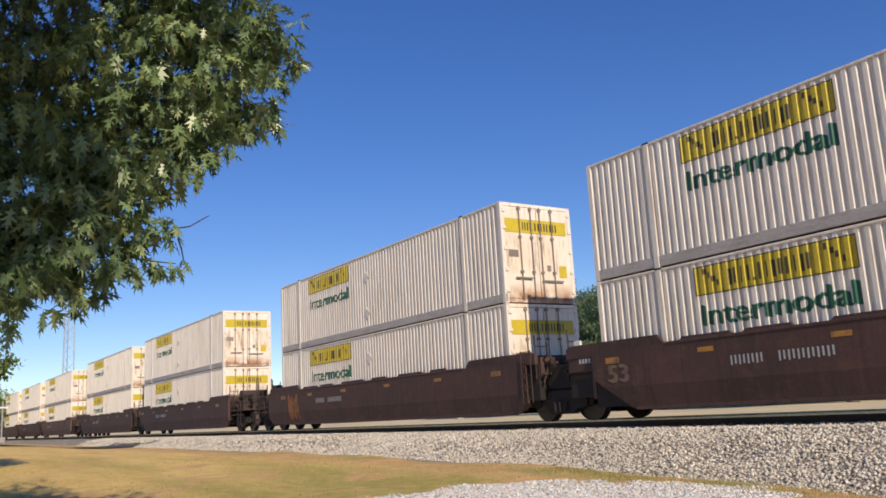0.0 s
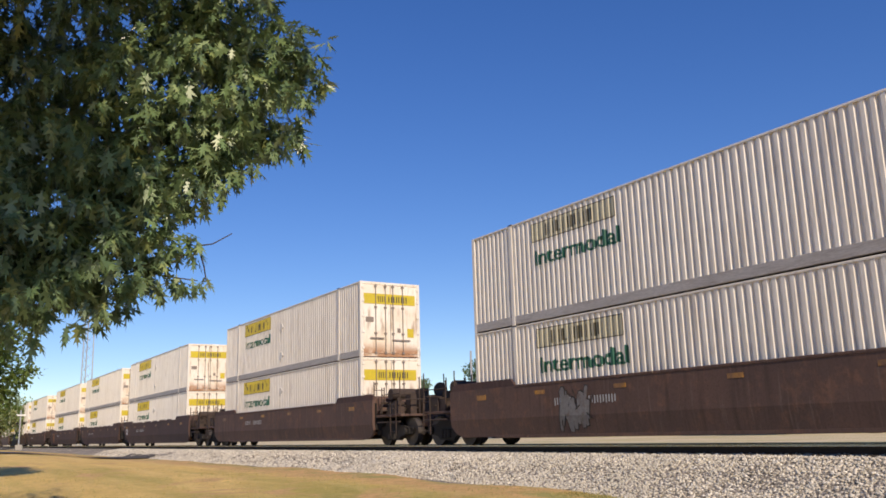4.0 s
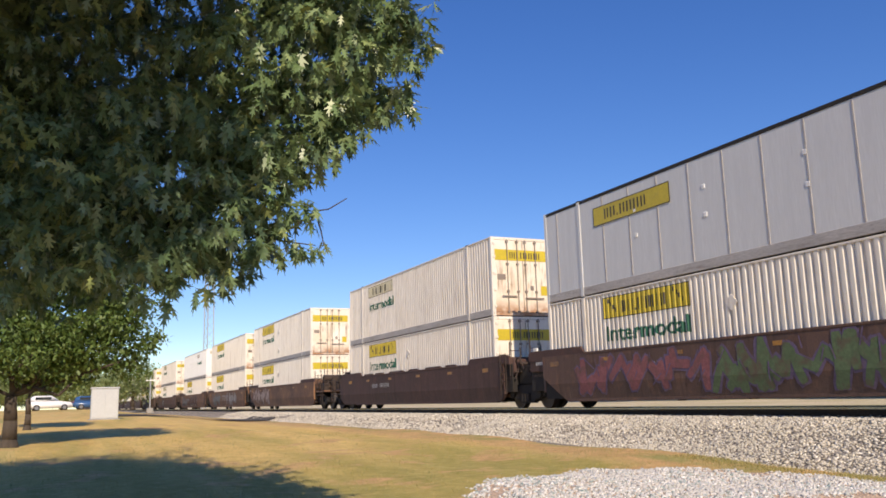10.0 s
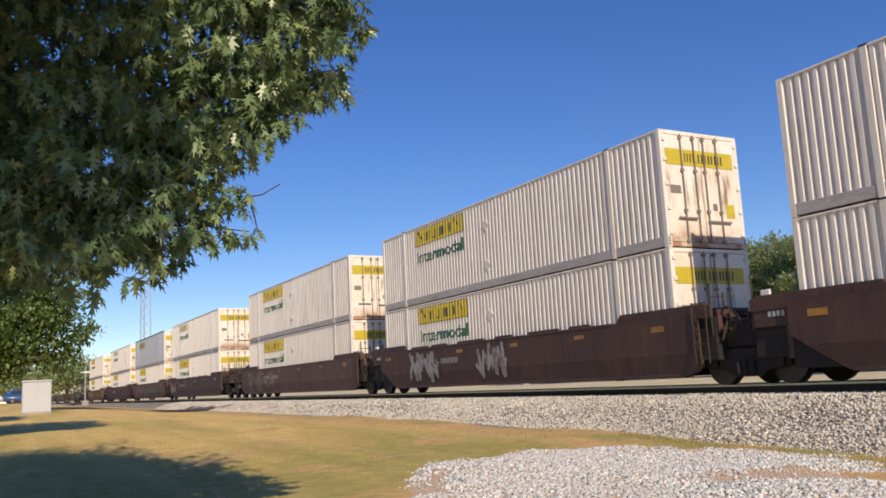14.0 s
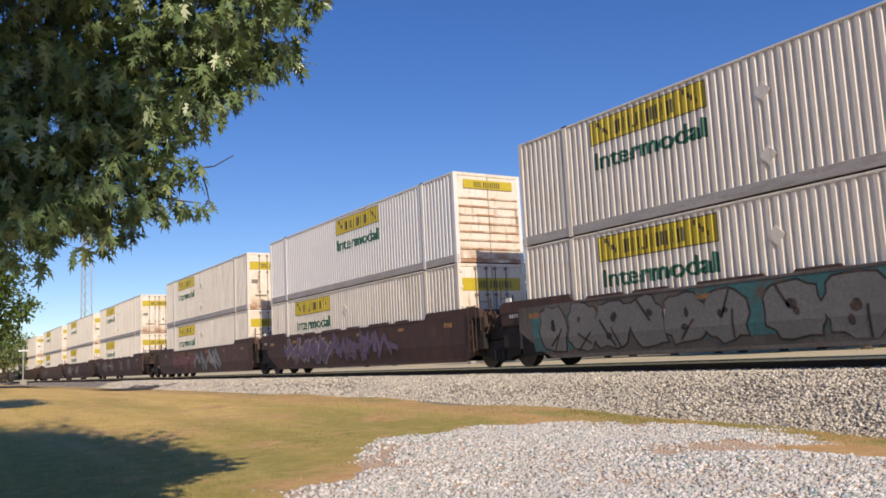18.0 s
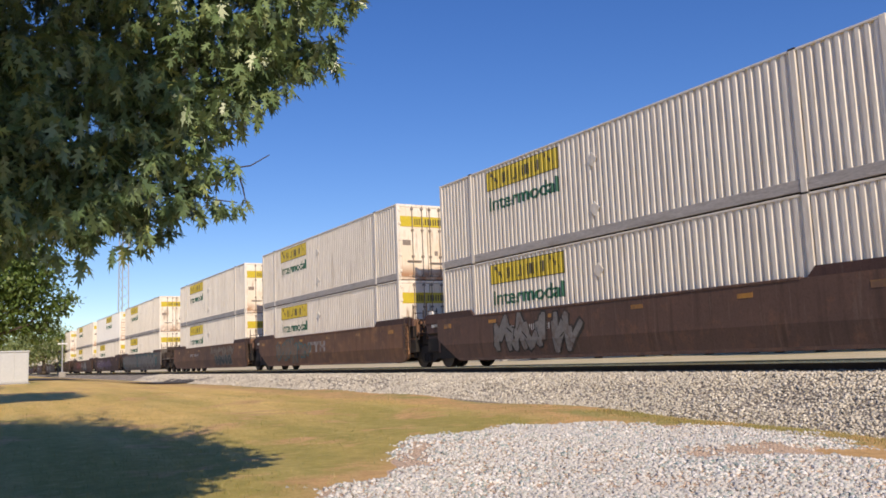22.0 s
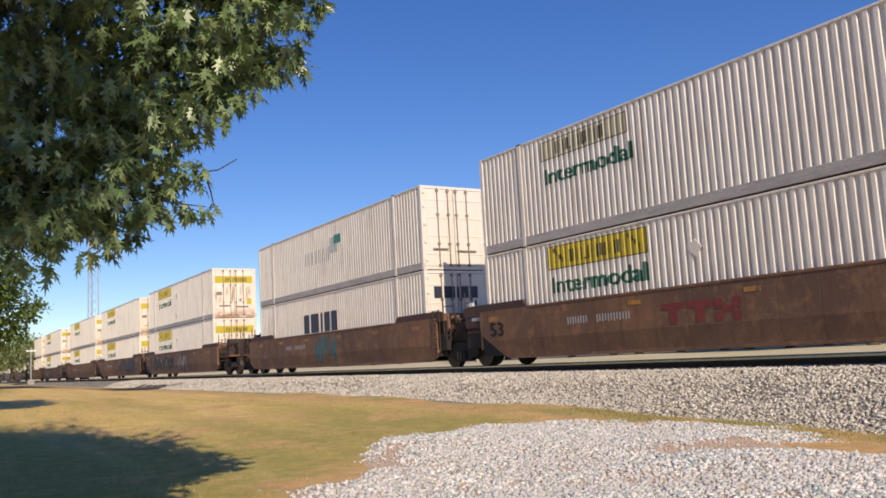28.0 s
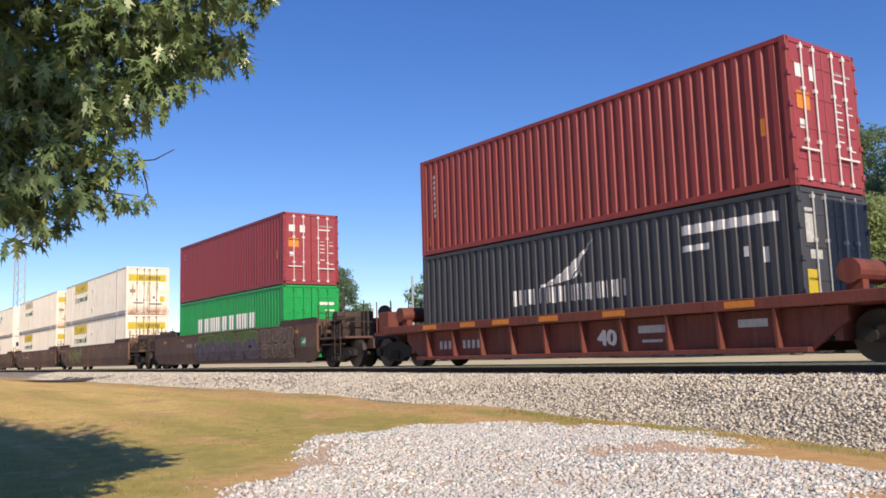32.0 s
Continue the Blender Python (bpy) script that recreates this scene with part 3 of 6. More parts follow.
qx, qy = rng.uniform(-4, 9, 9000), rng.uniform(-3, 5.5, 9000)
near = (drive_mask(qx, qy) > rng.uniform(-0.6, 0.4, 9000)) & ((qx < 1.5) | (qy < 3.2))
px, py = np.concatenate([px, qx[near]]), np.concatenate([py, qy[near]])
stones("gravel_stones", np.stack([px, py, ground_bumps(px, py) + drive_lift(px, py) + 0.006], -1), rng.uniform(0.12, 0.235, len(px)) ** 2, GRAVEL_STONE, "loose pale grey gravel stones on the drive", "gravel")

# rails and sleepers
RAILSTEEL = material("rusty_rail_side", (0.10, 0.055, 0.035), (0.07, 0.045, 0.035), 0.7, 0.3)
RAILHEAD = material("polished_rail_head", (0.45, 0.44, 0.43), (0.4, 0.39, 0.38), 0.25, 0.9, bump=0.02)
SLEEPER = material("tarred_timber_sleeper", (0.06, 0.045, 0.035), (0.09, 0.07, 0.055), 0.85, stretch=(0.5, 4, 4), bump=0.4)
for side in (-1, 1):
    xr = TRACK + side * 0.752
    rail = thing("rail", "steel running rail with a polished head", "rail", "rails of the track", "structure")
    part("web", boxes((xr - 0.07, xr + 0.07, -200, 1400, RAIL - 0.17, RAIL - 0.14), (xr - 0.015, xr + 0.015, -200, 1400, RAIL - 0.14, RAIL - 0.04)), RAILSTEEL, rail)
    part("rail_head", boxes((xr - 0.036, xr + 0.036, -200, 1400, RAIL - 0.04, RAIL)), RAILHEAD, rail, "polished steel rail head")
track_ties = thing("sleepers", "dark tarred timber sleepers bedded in ballast", "sleepers", kind="structure")
tie = finish("sleeper", boxes((-1.3, 1.3, -0.11, 0.11, -0.12, 0.0), bevel=0.012), SLEEPER)
for k in range(120):
    ob = part("sleeper", tie, None, track_ties)
    ob.location = (TRACK, -5 + 0.53 * k, RAIL - 0.168)


# ---- containers ----
CACHE = {}


def cached(key, make, mat, smooth=False):
    if key not in CACHE:
        CACHE[key] = finish(key[0], make(), mat, smooth)
    return CACHE[key]


W53, W40 = Wave(0.2035, 0.046), Wave(0.278, 0.05)
FLAT = Wave(1.0, 0.0)
H = 2.885
HAUL_WIDTHS = [0.19, 0.22, 0.05, 0.22, 0.22, 0.23, 0.20]


def slim_bars(y_start, z0, z1, widths, gap):
    """Plain uprights that stand for lettering: a pair for a broad letter, a square for a stop."""
    out, y = [], y_start
    for w in widths:
        if w > 0.12:
            out += [(y - 0.30 * w, y, z0, z1), (y - w, y - 0.70 * w, z0 + 0.02, z1)]
        else:
            out.append((y - w, y, z0, z0 + 0.06))
        y -= w + gap
    return out


def sign_frame(y0, y1, z0, z1, t=0.022):
    return [(y0, y1, z0, z0 + t), (y0, y1, z1 - t, z1), (y0, y0 + t, z0 + t, z1 - t), (y1 - t, y1, z0 + t, z1 - t)]


def end_films(y, rects, lift=0.006):
    bm = bmesh.new()
    for x0, x1, z0, z1 in rects:
        bm.faces.new([bm.verts.new(p) for p in ((x0, y - lift, z0), (x1, y - lift, z0), (x1, y - lift, z1), (x0, y - lift, z1))])
    return bm


def end_bars(x, z0, z1, widths, gap):
    out = []
    for w in widths:
        out += [(x, x + 0.3 * w, z0, z1), (x + 0.68 * w, x + w, z0, z1)] if w > 0.09 else [(x, x + w, z0, z0 + 0.05 if w < 0.03 else z1)]
        x += w + gap
    return out


def door_gear(L, parent, rods, mat, y=None, hinge_mat=None):
    y = -L / 2 if y is None else y
    for x in rods:
        bm = bmesh.new()
        rod(bm, (x, y - 0.035, 0.12), (x, y - 0.035, H - 0.08), 0.018, 6)
        for z in (0.16, 0.9, 1.9, H - 0.16):
            box(bm, x - 0.05, x + 0.05, y - 0.05, y + 0.005, z - 0.035, z + 0.035)
        part("locking_rod", cached(("locking_rod", L, x, mat.name), lambda: bm, mat), None, parent, "steel door locking rod")
    for x0, x1, z in ((rods[0] - 0.25, rods[0] + 0.35, 0.72), (rods[2] - 0.05, rods[3] + 0.3, 0.66)):
        part("door_handle", cached(("door_handle", L, x0, mat.name), lambda: boxes((x0, x1, y - 0.06, y - 0.035, z - 0.02, z + 0.02)), mat), None, parent)
    def hinges():
        b2 = bmesh.new()
        for x in (-1, 1):
            for z in (0.35, 0.95, 1.55, 2.15, 2.65):
                box(b2, x * 1.19 - 0.05, x * 1.19 + 0.05, y - 0.03, y + 0.01, z - 0.05, z + 0.05, bevel=0.008)
        return b2
    part("hinge", cached(("hinge", L, (hinge_mat or CREAM).name), hinges, hinge_mat or CREAM), None, parent)["kind"] = "stuff"


def frame_parts(c, L, w, rail_h, frame_mat, posts, key, cap=0.10):
    """Rails, corner posts, castings, roof, floor and front wall that every box has."""
    hw = w / 2
    for s in (-1, 1):
        part("bottom_rail", cached(("bottom_rail", key, s), lambda: boxes((min(s * hw, s * (hw - 0.09)), max(s * hw, s * (hw - 0.09)), -L / 2, L / 2, 0.03, rail_h), bevel=0.008), frame_mat[0]), None, c)
        part("top_rail", cached(("top_rail", key, s), lambda: boxes((min(s * hw, s * (hw - 0.09)), max(s * hw, s * (hw - 0.09)), -L / 2, L / 2, H - cap, H), bevel=0.008), frame_mat[1]), None, c)
        for e in (-1, 1):
            part("corner_post", cached(("corner_post", key, s, e), lambda: boxes((min(s * (hw + 0.004), s * (hw - 0.13)), max(s * (hw + 0.004), s * (hw - 0.13)), min(e * L / 2, e * (L / 2 - 0.14)), max(e * L / 2, e * (L / 2 - 0.14)), 0.0, H + 0.004), bevel=0.01), frame_mat[2]), None, c)
            if posts:
                part("lift_post", cached(("lift_post", key, s, e), lambda: boxes((min(s * (hw + 0.012), s * (hw - 0.1)), max(s * (hw + 0.012), s * (hw - 0.1)), e * 6.1 - 0.075, e * 6.1 + 0.075, 0.0, H + 0.01), bevel=0.01), frame_mat[2]), None, c)
                part("corner_casting", cached(("corner_casting", key, s, e), lambda: boxes((min(s * (hw + 0.015), s * (hw - 0.15)), max(s * (hw + 0.015), s * (hw - 0.15)), e * 6.1 - 0.09, e * 6.1 + 0.09, H - 0.03, H + 0.02), bevel=0.012), DARK), None, c, "dark steel corner casting")
    part("roof", cached(("roof", key), lambda: boxes((-hw + 0.05, hw - 0.05, -L / 2 + 0.05, L / 2 - 0.05, H - 0.07, H - 0.02)), frame_mat[1]), None, c)
    part("floor_frame", cached(("floor_frame", key), lambda: boxes((-hw + 0.05, hw - 0.05, -L / 2 + 0.05, L / 2 - 0.05, 0.02, 0.15)), DARK), None, c)
    part("front_wall", cached(("front_wall", key), lambda: boxes((-hw + 0.1, hw - 0.1, L / 2 - 0.08, L / 2 - 0.02, 0.05, H - 0.05)), frame_mat[2]), None, c)


def door_leaves(c, L, w, mat, key, ribs=0, horizontal=False):
    for s in (-1, 1):
        def leaf():
            x0, x1 = (0.012, w / 2 - 0.12) if s > 0 else (-w / 2 + 0.12, -0.012)
            bm = boxes((x0, x1, -L / 2 + 0.005, -L / 2 + 0.06, 0.14, H - 0.11), bevel=0.008)
            return bm
        leaf_ob = part("door", cached(("door", key, s), leaf, mat), None, c)
        x0, x1 = (0.03, w / 2 - 0.15) if s > 0 else (-w / 2 + 0.15, -0.03)
        if horizontal:
            x0, x1 = (-0.02, w / 2 - 0.15) if s > 0 else (-w / 2 + 0.15, 0.0)
        zs = [0.45 + k * 0.27 for k in range(7)] if horizontal else [0.55 + k * 0.62 for k in range(ribs)]
        for z in zs:
            r = part("door_rib", cached(("door_rib", key, s, horizontal), lambda: boxes((x0, x1, -L / 2 - (0.026 if horizontal else 0.006), -L / 2 + 0.02, -0.03, 0.03), bevel=0.005), mat), None, leaf_ob)
            r.location.z = z
    part("door_sill", cached(("door_sill", key), lambda: boxes((-w / 2 + 0.12, w / 2 - 0.12, -L / 2, -L / 2 + 0.07, 0.02, 0.13), bevel=0.006), mat), None, c)
    part("door_header", cached(("door_header", key), lambda: boxes((-w / 2 + 0.12, w / 2 - 0.12, -L / 2, -L / 2 + 0.07, H - 0.1, H), bevel=0.006), mat), None, c)


def side_pair(c, wave, L, w, mat, key, z0, z1):
    for s in (-1, 1):
        ob = part("side_panel", cached(("side_panel", key), lambda: sheet(wave, -w / 2 + 0.012, -L / 2 + 0.12, L / 2 - 0.12, z0, z1), mat), None, c)
        if s > 0:
            ob.rotation_euler.z = math.pi


def big_container(style, label):
    """A 53 ft domestic container: style picks the side film, the wall and the doors."""
    L, w = 16.15, 2.59
    c = thing("shipping_container", label, "container", "stacked containers on the train")
    smooth = style == "smooth"
    wall = {"smooth": GREYPANEL, "mid": CLEANWHITE, "ribbed": CLEANWHITE}.get(style, WHITE)
    wave = FLAT if smooth else W53
    wkey = "smooth53" if smooth else "big" + wall.name
    frame_parts(c, L, w, 0.27, (ALU, wall if not smooth else DARK, wall), True, wkey, 0.05 if not smooth else 0.10)
    side_pair(c, wave, L, w, wall, wkey, 0.27, H - (0.05 if not smooth else 0.10))
    x = -w / 2 + 0.012
    front = L / 2
    if smooth:
        part("panel_seam", cached(("panel_seam",), lambda: boxes(*[(x - 0.012, x + 0.01, k * 1.22 - 0.02, k * 1.22 + 0.02, 0.28, H - 0.12) for k in range(-6, 7) if abs(k * 1.22 - 6.1) > 0.1 and abs(k * 1.22 + 6.1) > 0.1]), ALU), None, c)
        part("rivet_plate", cached(("rivet_plate",), lambda: boxes(*[(x - 0.016, x + 0.01, y - 0.06, y + 0.06, z - 0.06, z + 0.06) for y in (-5.6, -2.4, 0.7, 3.4) for z in (1.35, 2.05)], bevel=0.01), CLEANWHITE), None, c)
    # film on the near side
    if style in ("std", "ribbed", "std_b"):
        s0 = front - 2.95 if style != "ribbed" else front - 7.4
        part("sign", cached(("sign", style), lambda: paint(bmesh.new(), wave, x, [(s0 - 3.65, s0, 2.13, 2.74)]), YELLOW), None, c, "yellow company sign film")
        part("sign_print", cached(("sign_print", style), lambda: paint(bmesh.new(), wave, x, slim_bars(s0 - 0.86, 2.25, 2.58, HAUL_WIDTHS, 0.085) + [(s0 - 0.22 - 0.11 * k - 0.07, s0 - 0.22 - 0.11 * k, 2.56 - 0.09 * k, 2.68 - 0.09 * k) for k in range(4)] + [(s0 - 3.0 - 0.11 * k - 0.07, s0 - 3.0 - 0.11 * k, 2.56 - 0.09 * k, 2.68 - 0.09 * k) for k in range(4)] + sign_frame(s0 - 3.65, s0, 2.13, 2.74), 0.010), BLACKLET), None, c, "black bars of lettering in a thin frame")["kind"] = "stuff"
        part("lettering", cached(("lettering", style), lambda: word("Intermodal", wave, x, s0 - 0.1, 1.50, 0.45, 3.45), GREENLET), None, c, "green lettering")
    elif style == "faded":
        s0 = front - 2.95
        part("sign", cached(("sign", style), lambda: paint(bmesh.new(), wave, x, [(s0 - 3.3, s0, 2.18, 2.70)]), FADED), None, c, "sun-faded company sign film")
        part("sign_print", cached(("sign_print", style), lambda: paint(bmesh.new(), wave, x, slim_bars(s0 - 0.6, 2.27, 2.60, HAUL_WIDTHS, 0.09) + sign_frame(s0 - 3.3, s0, 2.18, 2.70), 0.010), BLACKLET), None, c, "black bars of lettering")["kind"] = "stuff"
        part("lettering", cached(("lettering", style), lambda: word("Intermodal", wave, x, s0 - 0.1, 1.52, 0.44, 3.3), GREENLET), None, c, "dark green lettering")
    elif style == "mid":
        s0 = front - 9.9
        part("sign", cached(("sign", style), lambda: paint(bmesh.new(), wave, x, bars(s0, 2.2, 2.6, HAUL_WIDTHS, 0.09)), ROD), None, c, "weathered bars of lettering")["kind"] = "stuff"
        part("lettering", cached(("lettering", style), lambda: word("Intermodal", wave, x, s0 + 0.1, 1.5, 0.36, 3.3), GREENLET), None, c, "dark green lettering")
    elif smooth:
        s0 = front - 2.75
        part("sign", cached(("sign", style), lambda: paint(bmesh.new(), wave, x, [(s0 - 3.4, s0, 1.95, 2.5)], 0.014), YELLOW), None, c, "yellow company sign film")
        part("sign_print", cached(("sign_print", style), lambda: paint(bmesh.new(), wave, x, slim_bars(s0 - 0.55, 2.08, 2.38, HAUL_WIDTHS, 0.09) + sign_frame(s0 - 3.4, s0, 1.95, 2.5), 0.018), BLACKLET), None, c, "black bars of lettering")["kind"] = "stuff"
    elif style == "swift":
        part("sign", cached(("sign", style), lambda: paint(bmesh.new(), wave, x, bars(front - 5.6, 1.3, 2.1, [0.62, 0.9, 0.2, 0.6, 0.62], 0.14)), NAVYLET), None, c, "dark blue bars of a company sign")["kind"] = "stuff"
    elif style == "swift_up":
        part("sign", cached(("sign", style), lambda: paint(bmesh.new(), wave, x, slim_bars(front - 5.9, 1.3, 1.85, [0.5, 0.6, 0.5, 0.4], 0.2) + [(front - 9.3, front - 8.6, 1.55, 2.2)]), GREYLET), None, c, "faint grey worn-off sign")["kind"] = "stuff"
        part("sign_patch", cached(("sign_patch", style), lambda: paint(bmesh.new(), wave, x, [(front - 9.65, front - 9.0, 1.9, 2.25)], 0.010), TEALLET), None, c, "teal corner of a worn sign")
    # small placard plates half way along
    if style in ("std", "none"):
        part("placard_plate", cached(("placard_plate", wkey), lambda: prism(bmesh.new(), [(0.1, -0.2), (0.3, 0), (0.1, 0.2), (-0.1, 0)], x - 0.012, x + 0.03), WHITE), None, c).location.z = 2.05
        part("placard_plate", cached(("placard_plate", wkey), None, WHITE), None, c).location.z = 0.75
    # rear doors
    if style in ("mid", "ribbed"):
        door_leaves(c, L, w, DOORPAINT if style == "ribbed" else CLEANWHITE, "rib53" + style, horizontal=True)
        part("door_sign", cached(("door_sign", style), lambda: end_films(-L / 2, [(-0.95, 0.95, 2.38, 2.66)], 0.028), YELLOW if style == "ribbed" else FADED), None, c, "small company sign film")
        part("door_print", cached(("door_print", style), lambda: end_films(-L / 2, end_bars(-0.55, 2.42, 2.6, [0.1, 0.12, 0.02, 0.13, 0.13, 0.13, 0.12], 0.04), 0.033), BLACKLET), None, c, "black bars of lettering")["kind"] = "stuff"
    else:
        door_leaves(c, L, w, DOORPAINT if not style.startswith("swift") else CREAM, "door53" + style[:2], ribs=0 if not style.startswith("swift") else 4)
        door_gear(L, c, (-0.66, -0.24, 0.09, 0.52), ROD)
        if style == "swift":
            part("door_print", cached(("door_print", style), lambda: end_films(-L / 2, [(-0.95, -0.64, 1.95, 2.35), (-0.56, -0.12, 1.95, 2.35), (-0.05, 0.05, 1.95, 2.35), (0.12, 0.42, 1.95, 2.35), (0.5, 0.8, 1.95, 2.35)]), NAVYLET), None, c, "dark blue bars of a company sign")["kind"] = "stuff"
        elif style != "swift_up":
            part("door_sign", cached(("door_sign",), lambda: end_films(-L / 2, [(-1.16, 1.08, 2.03, 2.43)]), YELLOW), None, c, "yellow company sign film")
            part("door_print", cached(("door_print", "std"), lambda: end_films(-L / 2, end_bars(-0.55, 2.11, 2.34, [0.13, 0.15, 0.02, 0.17, 0.17, 0.17, 0.15], 0.05), 0.010), BLACKLET), None, c, "black bars of lettering")["kind"] = "stuff"
            part("data_panel", cached(("data_panel",), lambda: end_films(-L / 2, [(-1.08, -0.74, 1.32, 1.52)]), ROD), None, c, "dark panel of small print")
            part("door_plate", cached(("door_plate",), lambda: end_films(-L / 2, [(0.28, 0.42, 0.95, 1.12)]), ROD), None, c, "small dark plate")
            part("warning_label", cached(("warning_label",), lambda: end_films(-L / 2, [(0.72, 1.0, 0.78, 1.12)]), YELLOW), None, c, "yellow warning label")
    return c


def small_container(style, label):
    """A 40 ft high-cube sea container."""
    L, w = 12.19, 2.44
    c = thing("shipping_container", label, "container", "stacked containers on the train")
    wall, door = {"red": (REDBOX, REDDOOR), "oxide": (OXIDEBOX, REDDOOR), "green": (GREENBOX, GREENBOX), "navy": (NAVY, NAVY)}[style]
    key = "small" + style
    frame_parts(c, L, w, 0.16, (wall, wall, wall), False, key)
    side_pair(c, W40, L, w, wall, key, 0.16, H - 0.1)
    door_leaves(c, L, w, door, key, ribs=4)
    door_gear(L, c, (-0.78, -0.36, 0.3, 0.72), WHITELET if style in ("red", "oxide") else GREYLET if style == "navy" else GREENBOX, hinge_mat=door)
    x, front, rear = -w / 2 + 0.012, L / 2, -L / 2
    if style in ("red", "oxide"):
        part("code_print", cached(("code_print", style), lambda: paint(bmesh.new(), W40, x, [(front - 0.74, front - 0.58, z, z + 0.1) for z in ((2.14, 2.32) if style == "red" else (1.1, 1.26, 1.42, 1.62, 1.78, 1.94, 2.1, 2.26))]), WHITELET), None, c, "white bars of print")["kind"] = "stuff"
        part("side_label", cached(("side_label", style), lambda: paint(bmesh.new(), W40, x, [(rear + 0.55, rear + 0.66, 1.05, 1.4)]), ORANGELET), None, c, "yellow label")
        part("corner_label", cached(("corner_label", style), lambda: paint(bmesh.new(), W40, x, [(front - 0.45, front - 0.3, 0.3, 0.55)]), ORANGELET), None, c, "yellow label")
        part("door_label", cached(("door_label", style), lambda: end_films(rear, [(-0.98, -0.72, 2.12, 2.4), (-0.5, -0.28, 2.1, 2.42), (-0.95, -0.75, 1.12, 1.3), (0.35, 1.0, 2.37, 2.43), (0.35, 0.85, 2.22, 2.27)] + [(0.38, 0.60, z, z + 0.03) for z in (1.0, 1.15, 1.3, 1.45, 1.6, 1.75)] + [(0.80, 1.0, z, z + 0.03) for z in (0.85, 1.3, 1.6, 1.75)]), WHITELET), None, c, "white labels and bars of print")["kind"] = "stuff"
        part("door_warning", cached(("door_warning", style), lambda: end_films(rear, [(-1.0, -0.55, 1.5, 1.85)]), ORANGELET), None, c, "orange warning label")
    elif style == "green":
        part("sign", cached(("sign", style), lambda: paint(bmesh.new(), W40, x, bars(9.57 + rear, 1.33, 1.97, [0.62, 0.66, 0.62, 0.66, 0.66, 0.66, 0.62, 0.62, 0.66], 0.13)), WHITELET), None, c, "white bars of a company sign")["kind"] = "stuff"
        part("door_label", cached(("door_label", style), lambda: end_films(rear, [(0.35, 1.0, 2.1, 2.22), (0.6, 1.0, 1.85, 1.92)]), WHITELET), None, c, "white bars of print")["kind"] = "stuff"
    else:
        y0 = rear + 8.1
        part("sign", cached(("sign", style), lambda: paint(bmesh.new(), W40, x, slim_bars(y0, 1.16, 1.56, [0.33, 0.3, 0.3], 0.05) + slim_bars(y0 - 1.2, 1.16, 1.56, [0.2, 0.33, 0.33, 0.13, 0.27, 0.27, 0.13, 0.28, 0.27], 0.05)), WHITELET), None, c, "white bars of a company sign")["kind"] = "stuff"

        def wing():
            bm = bmesh.new()
            n = 10
            for k in range(6):
                a, b = rear + 7.1 - 0.3 * k, rear + 5.2 + 0.1 * k
                top, bot = [], []
                for i in range(n + 1):
                    u = i / n
                    z = 1.62 + 0.03 * k + (0.95 - 0.13 * k) * u ** 1.5
                    th = (0.03 + 0.085 * math.sin(math.pi * min(u * 0.75 + 0.12, 1.0))) * (1 - 0.06 * k)
                    top.append((a + (b - a) * u, z))
                    bot.append((a + (b - a) * u, z - th * (1 - u ** 3)))
                for i in range(n):
                    bm.faces.new([bm.verts.new((0, p, q)) for p, q in (top[i], top[i + 1], bot[i + 1], bot[i])])
            return drape(bm, W40, x)
        part("wing_emblem", cached(("wing_emblem",), wing, WHITELET), None, c, "white wing emblem of sweeping strokes")["kind"] = "stuff"
        part("code_print", cached(("code_print", style), lambda: paint(bmesh.new(), W40, x, [(rear + 0.45, rear + 2.7, 2.3, 2.5), (rear + 2.0, rear + 2.7, 1.95, 2.08), (rear + 1.1, rear + 1.25, 1.7, 1.9), (rear + 0.7, rear + 0.8, 1.55, 1.85)]), WHITELET), None, c, "white bars of lettering")["kind"] = "stuff"
        part("door_label", cached(("door_label", style), lambda: end_films(rear, [(-1.05, -0.75, 1.85, 2.5), (-0.95, -0.55, 1.55, 1.72), (0.2, 0.9, 1.2, 1.42)]), GREYLET), None, c, "pale labels of print")["kind"] = "stuff"
        part("door_warning", cached(("door_warning", style), lambda: end_films(rear, [(-1.1, -0.7, 0.85, 1.35)]), YELLOW), None, c, "yellow warning label")
    return c


# ---- well cars ----
def wheel_mesh():
    bm = bmesh.new()
    rod(bm, (-0.07, 0, 0), (0.07, 0, 0), 0.46, 24)
    rod(bm, (0.07, 0, 0), (0.10, 0, 0), 0.49, 24)
    rod(bm, (-0.11, 0, 0), (-0.07, 0, 0), 0.12, 12)
    return bm


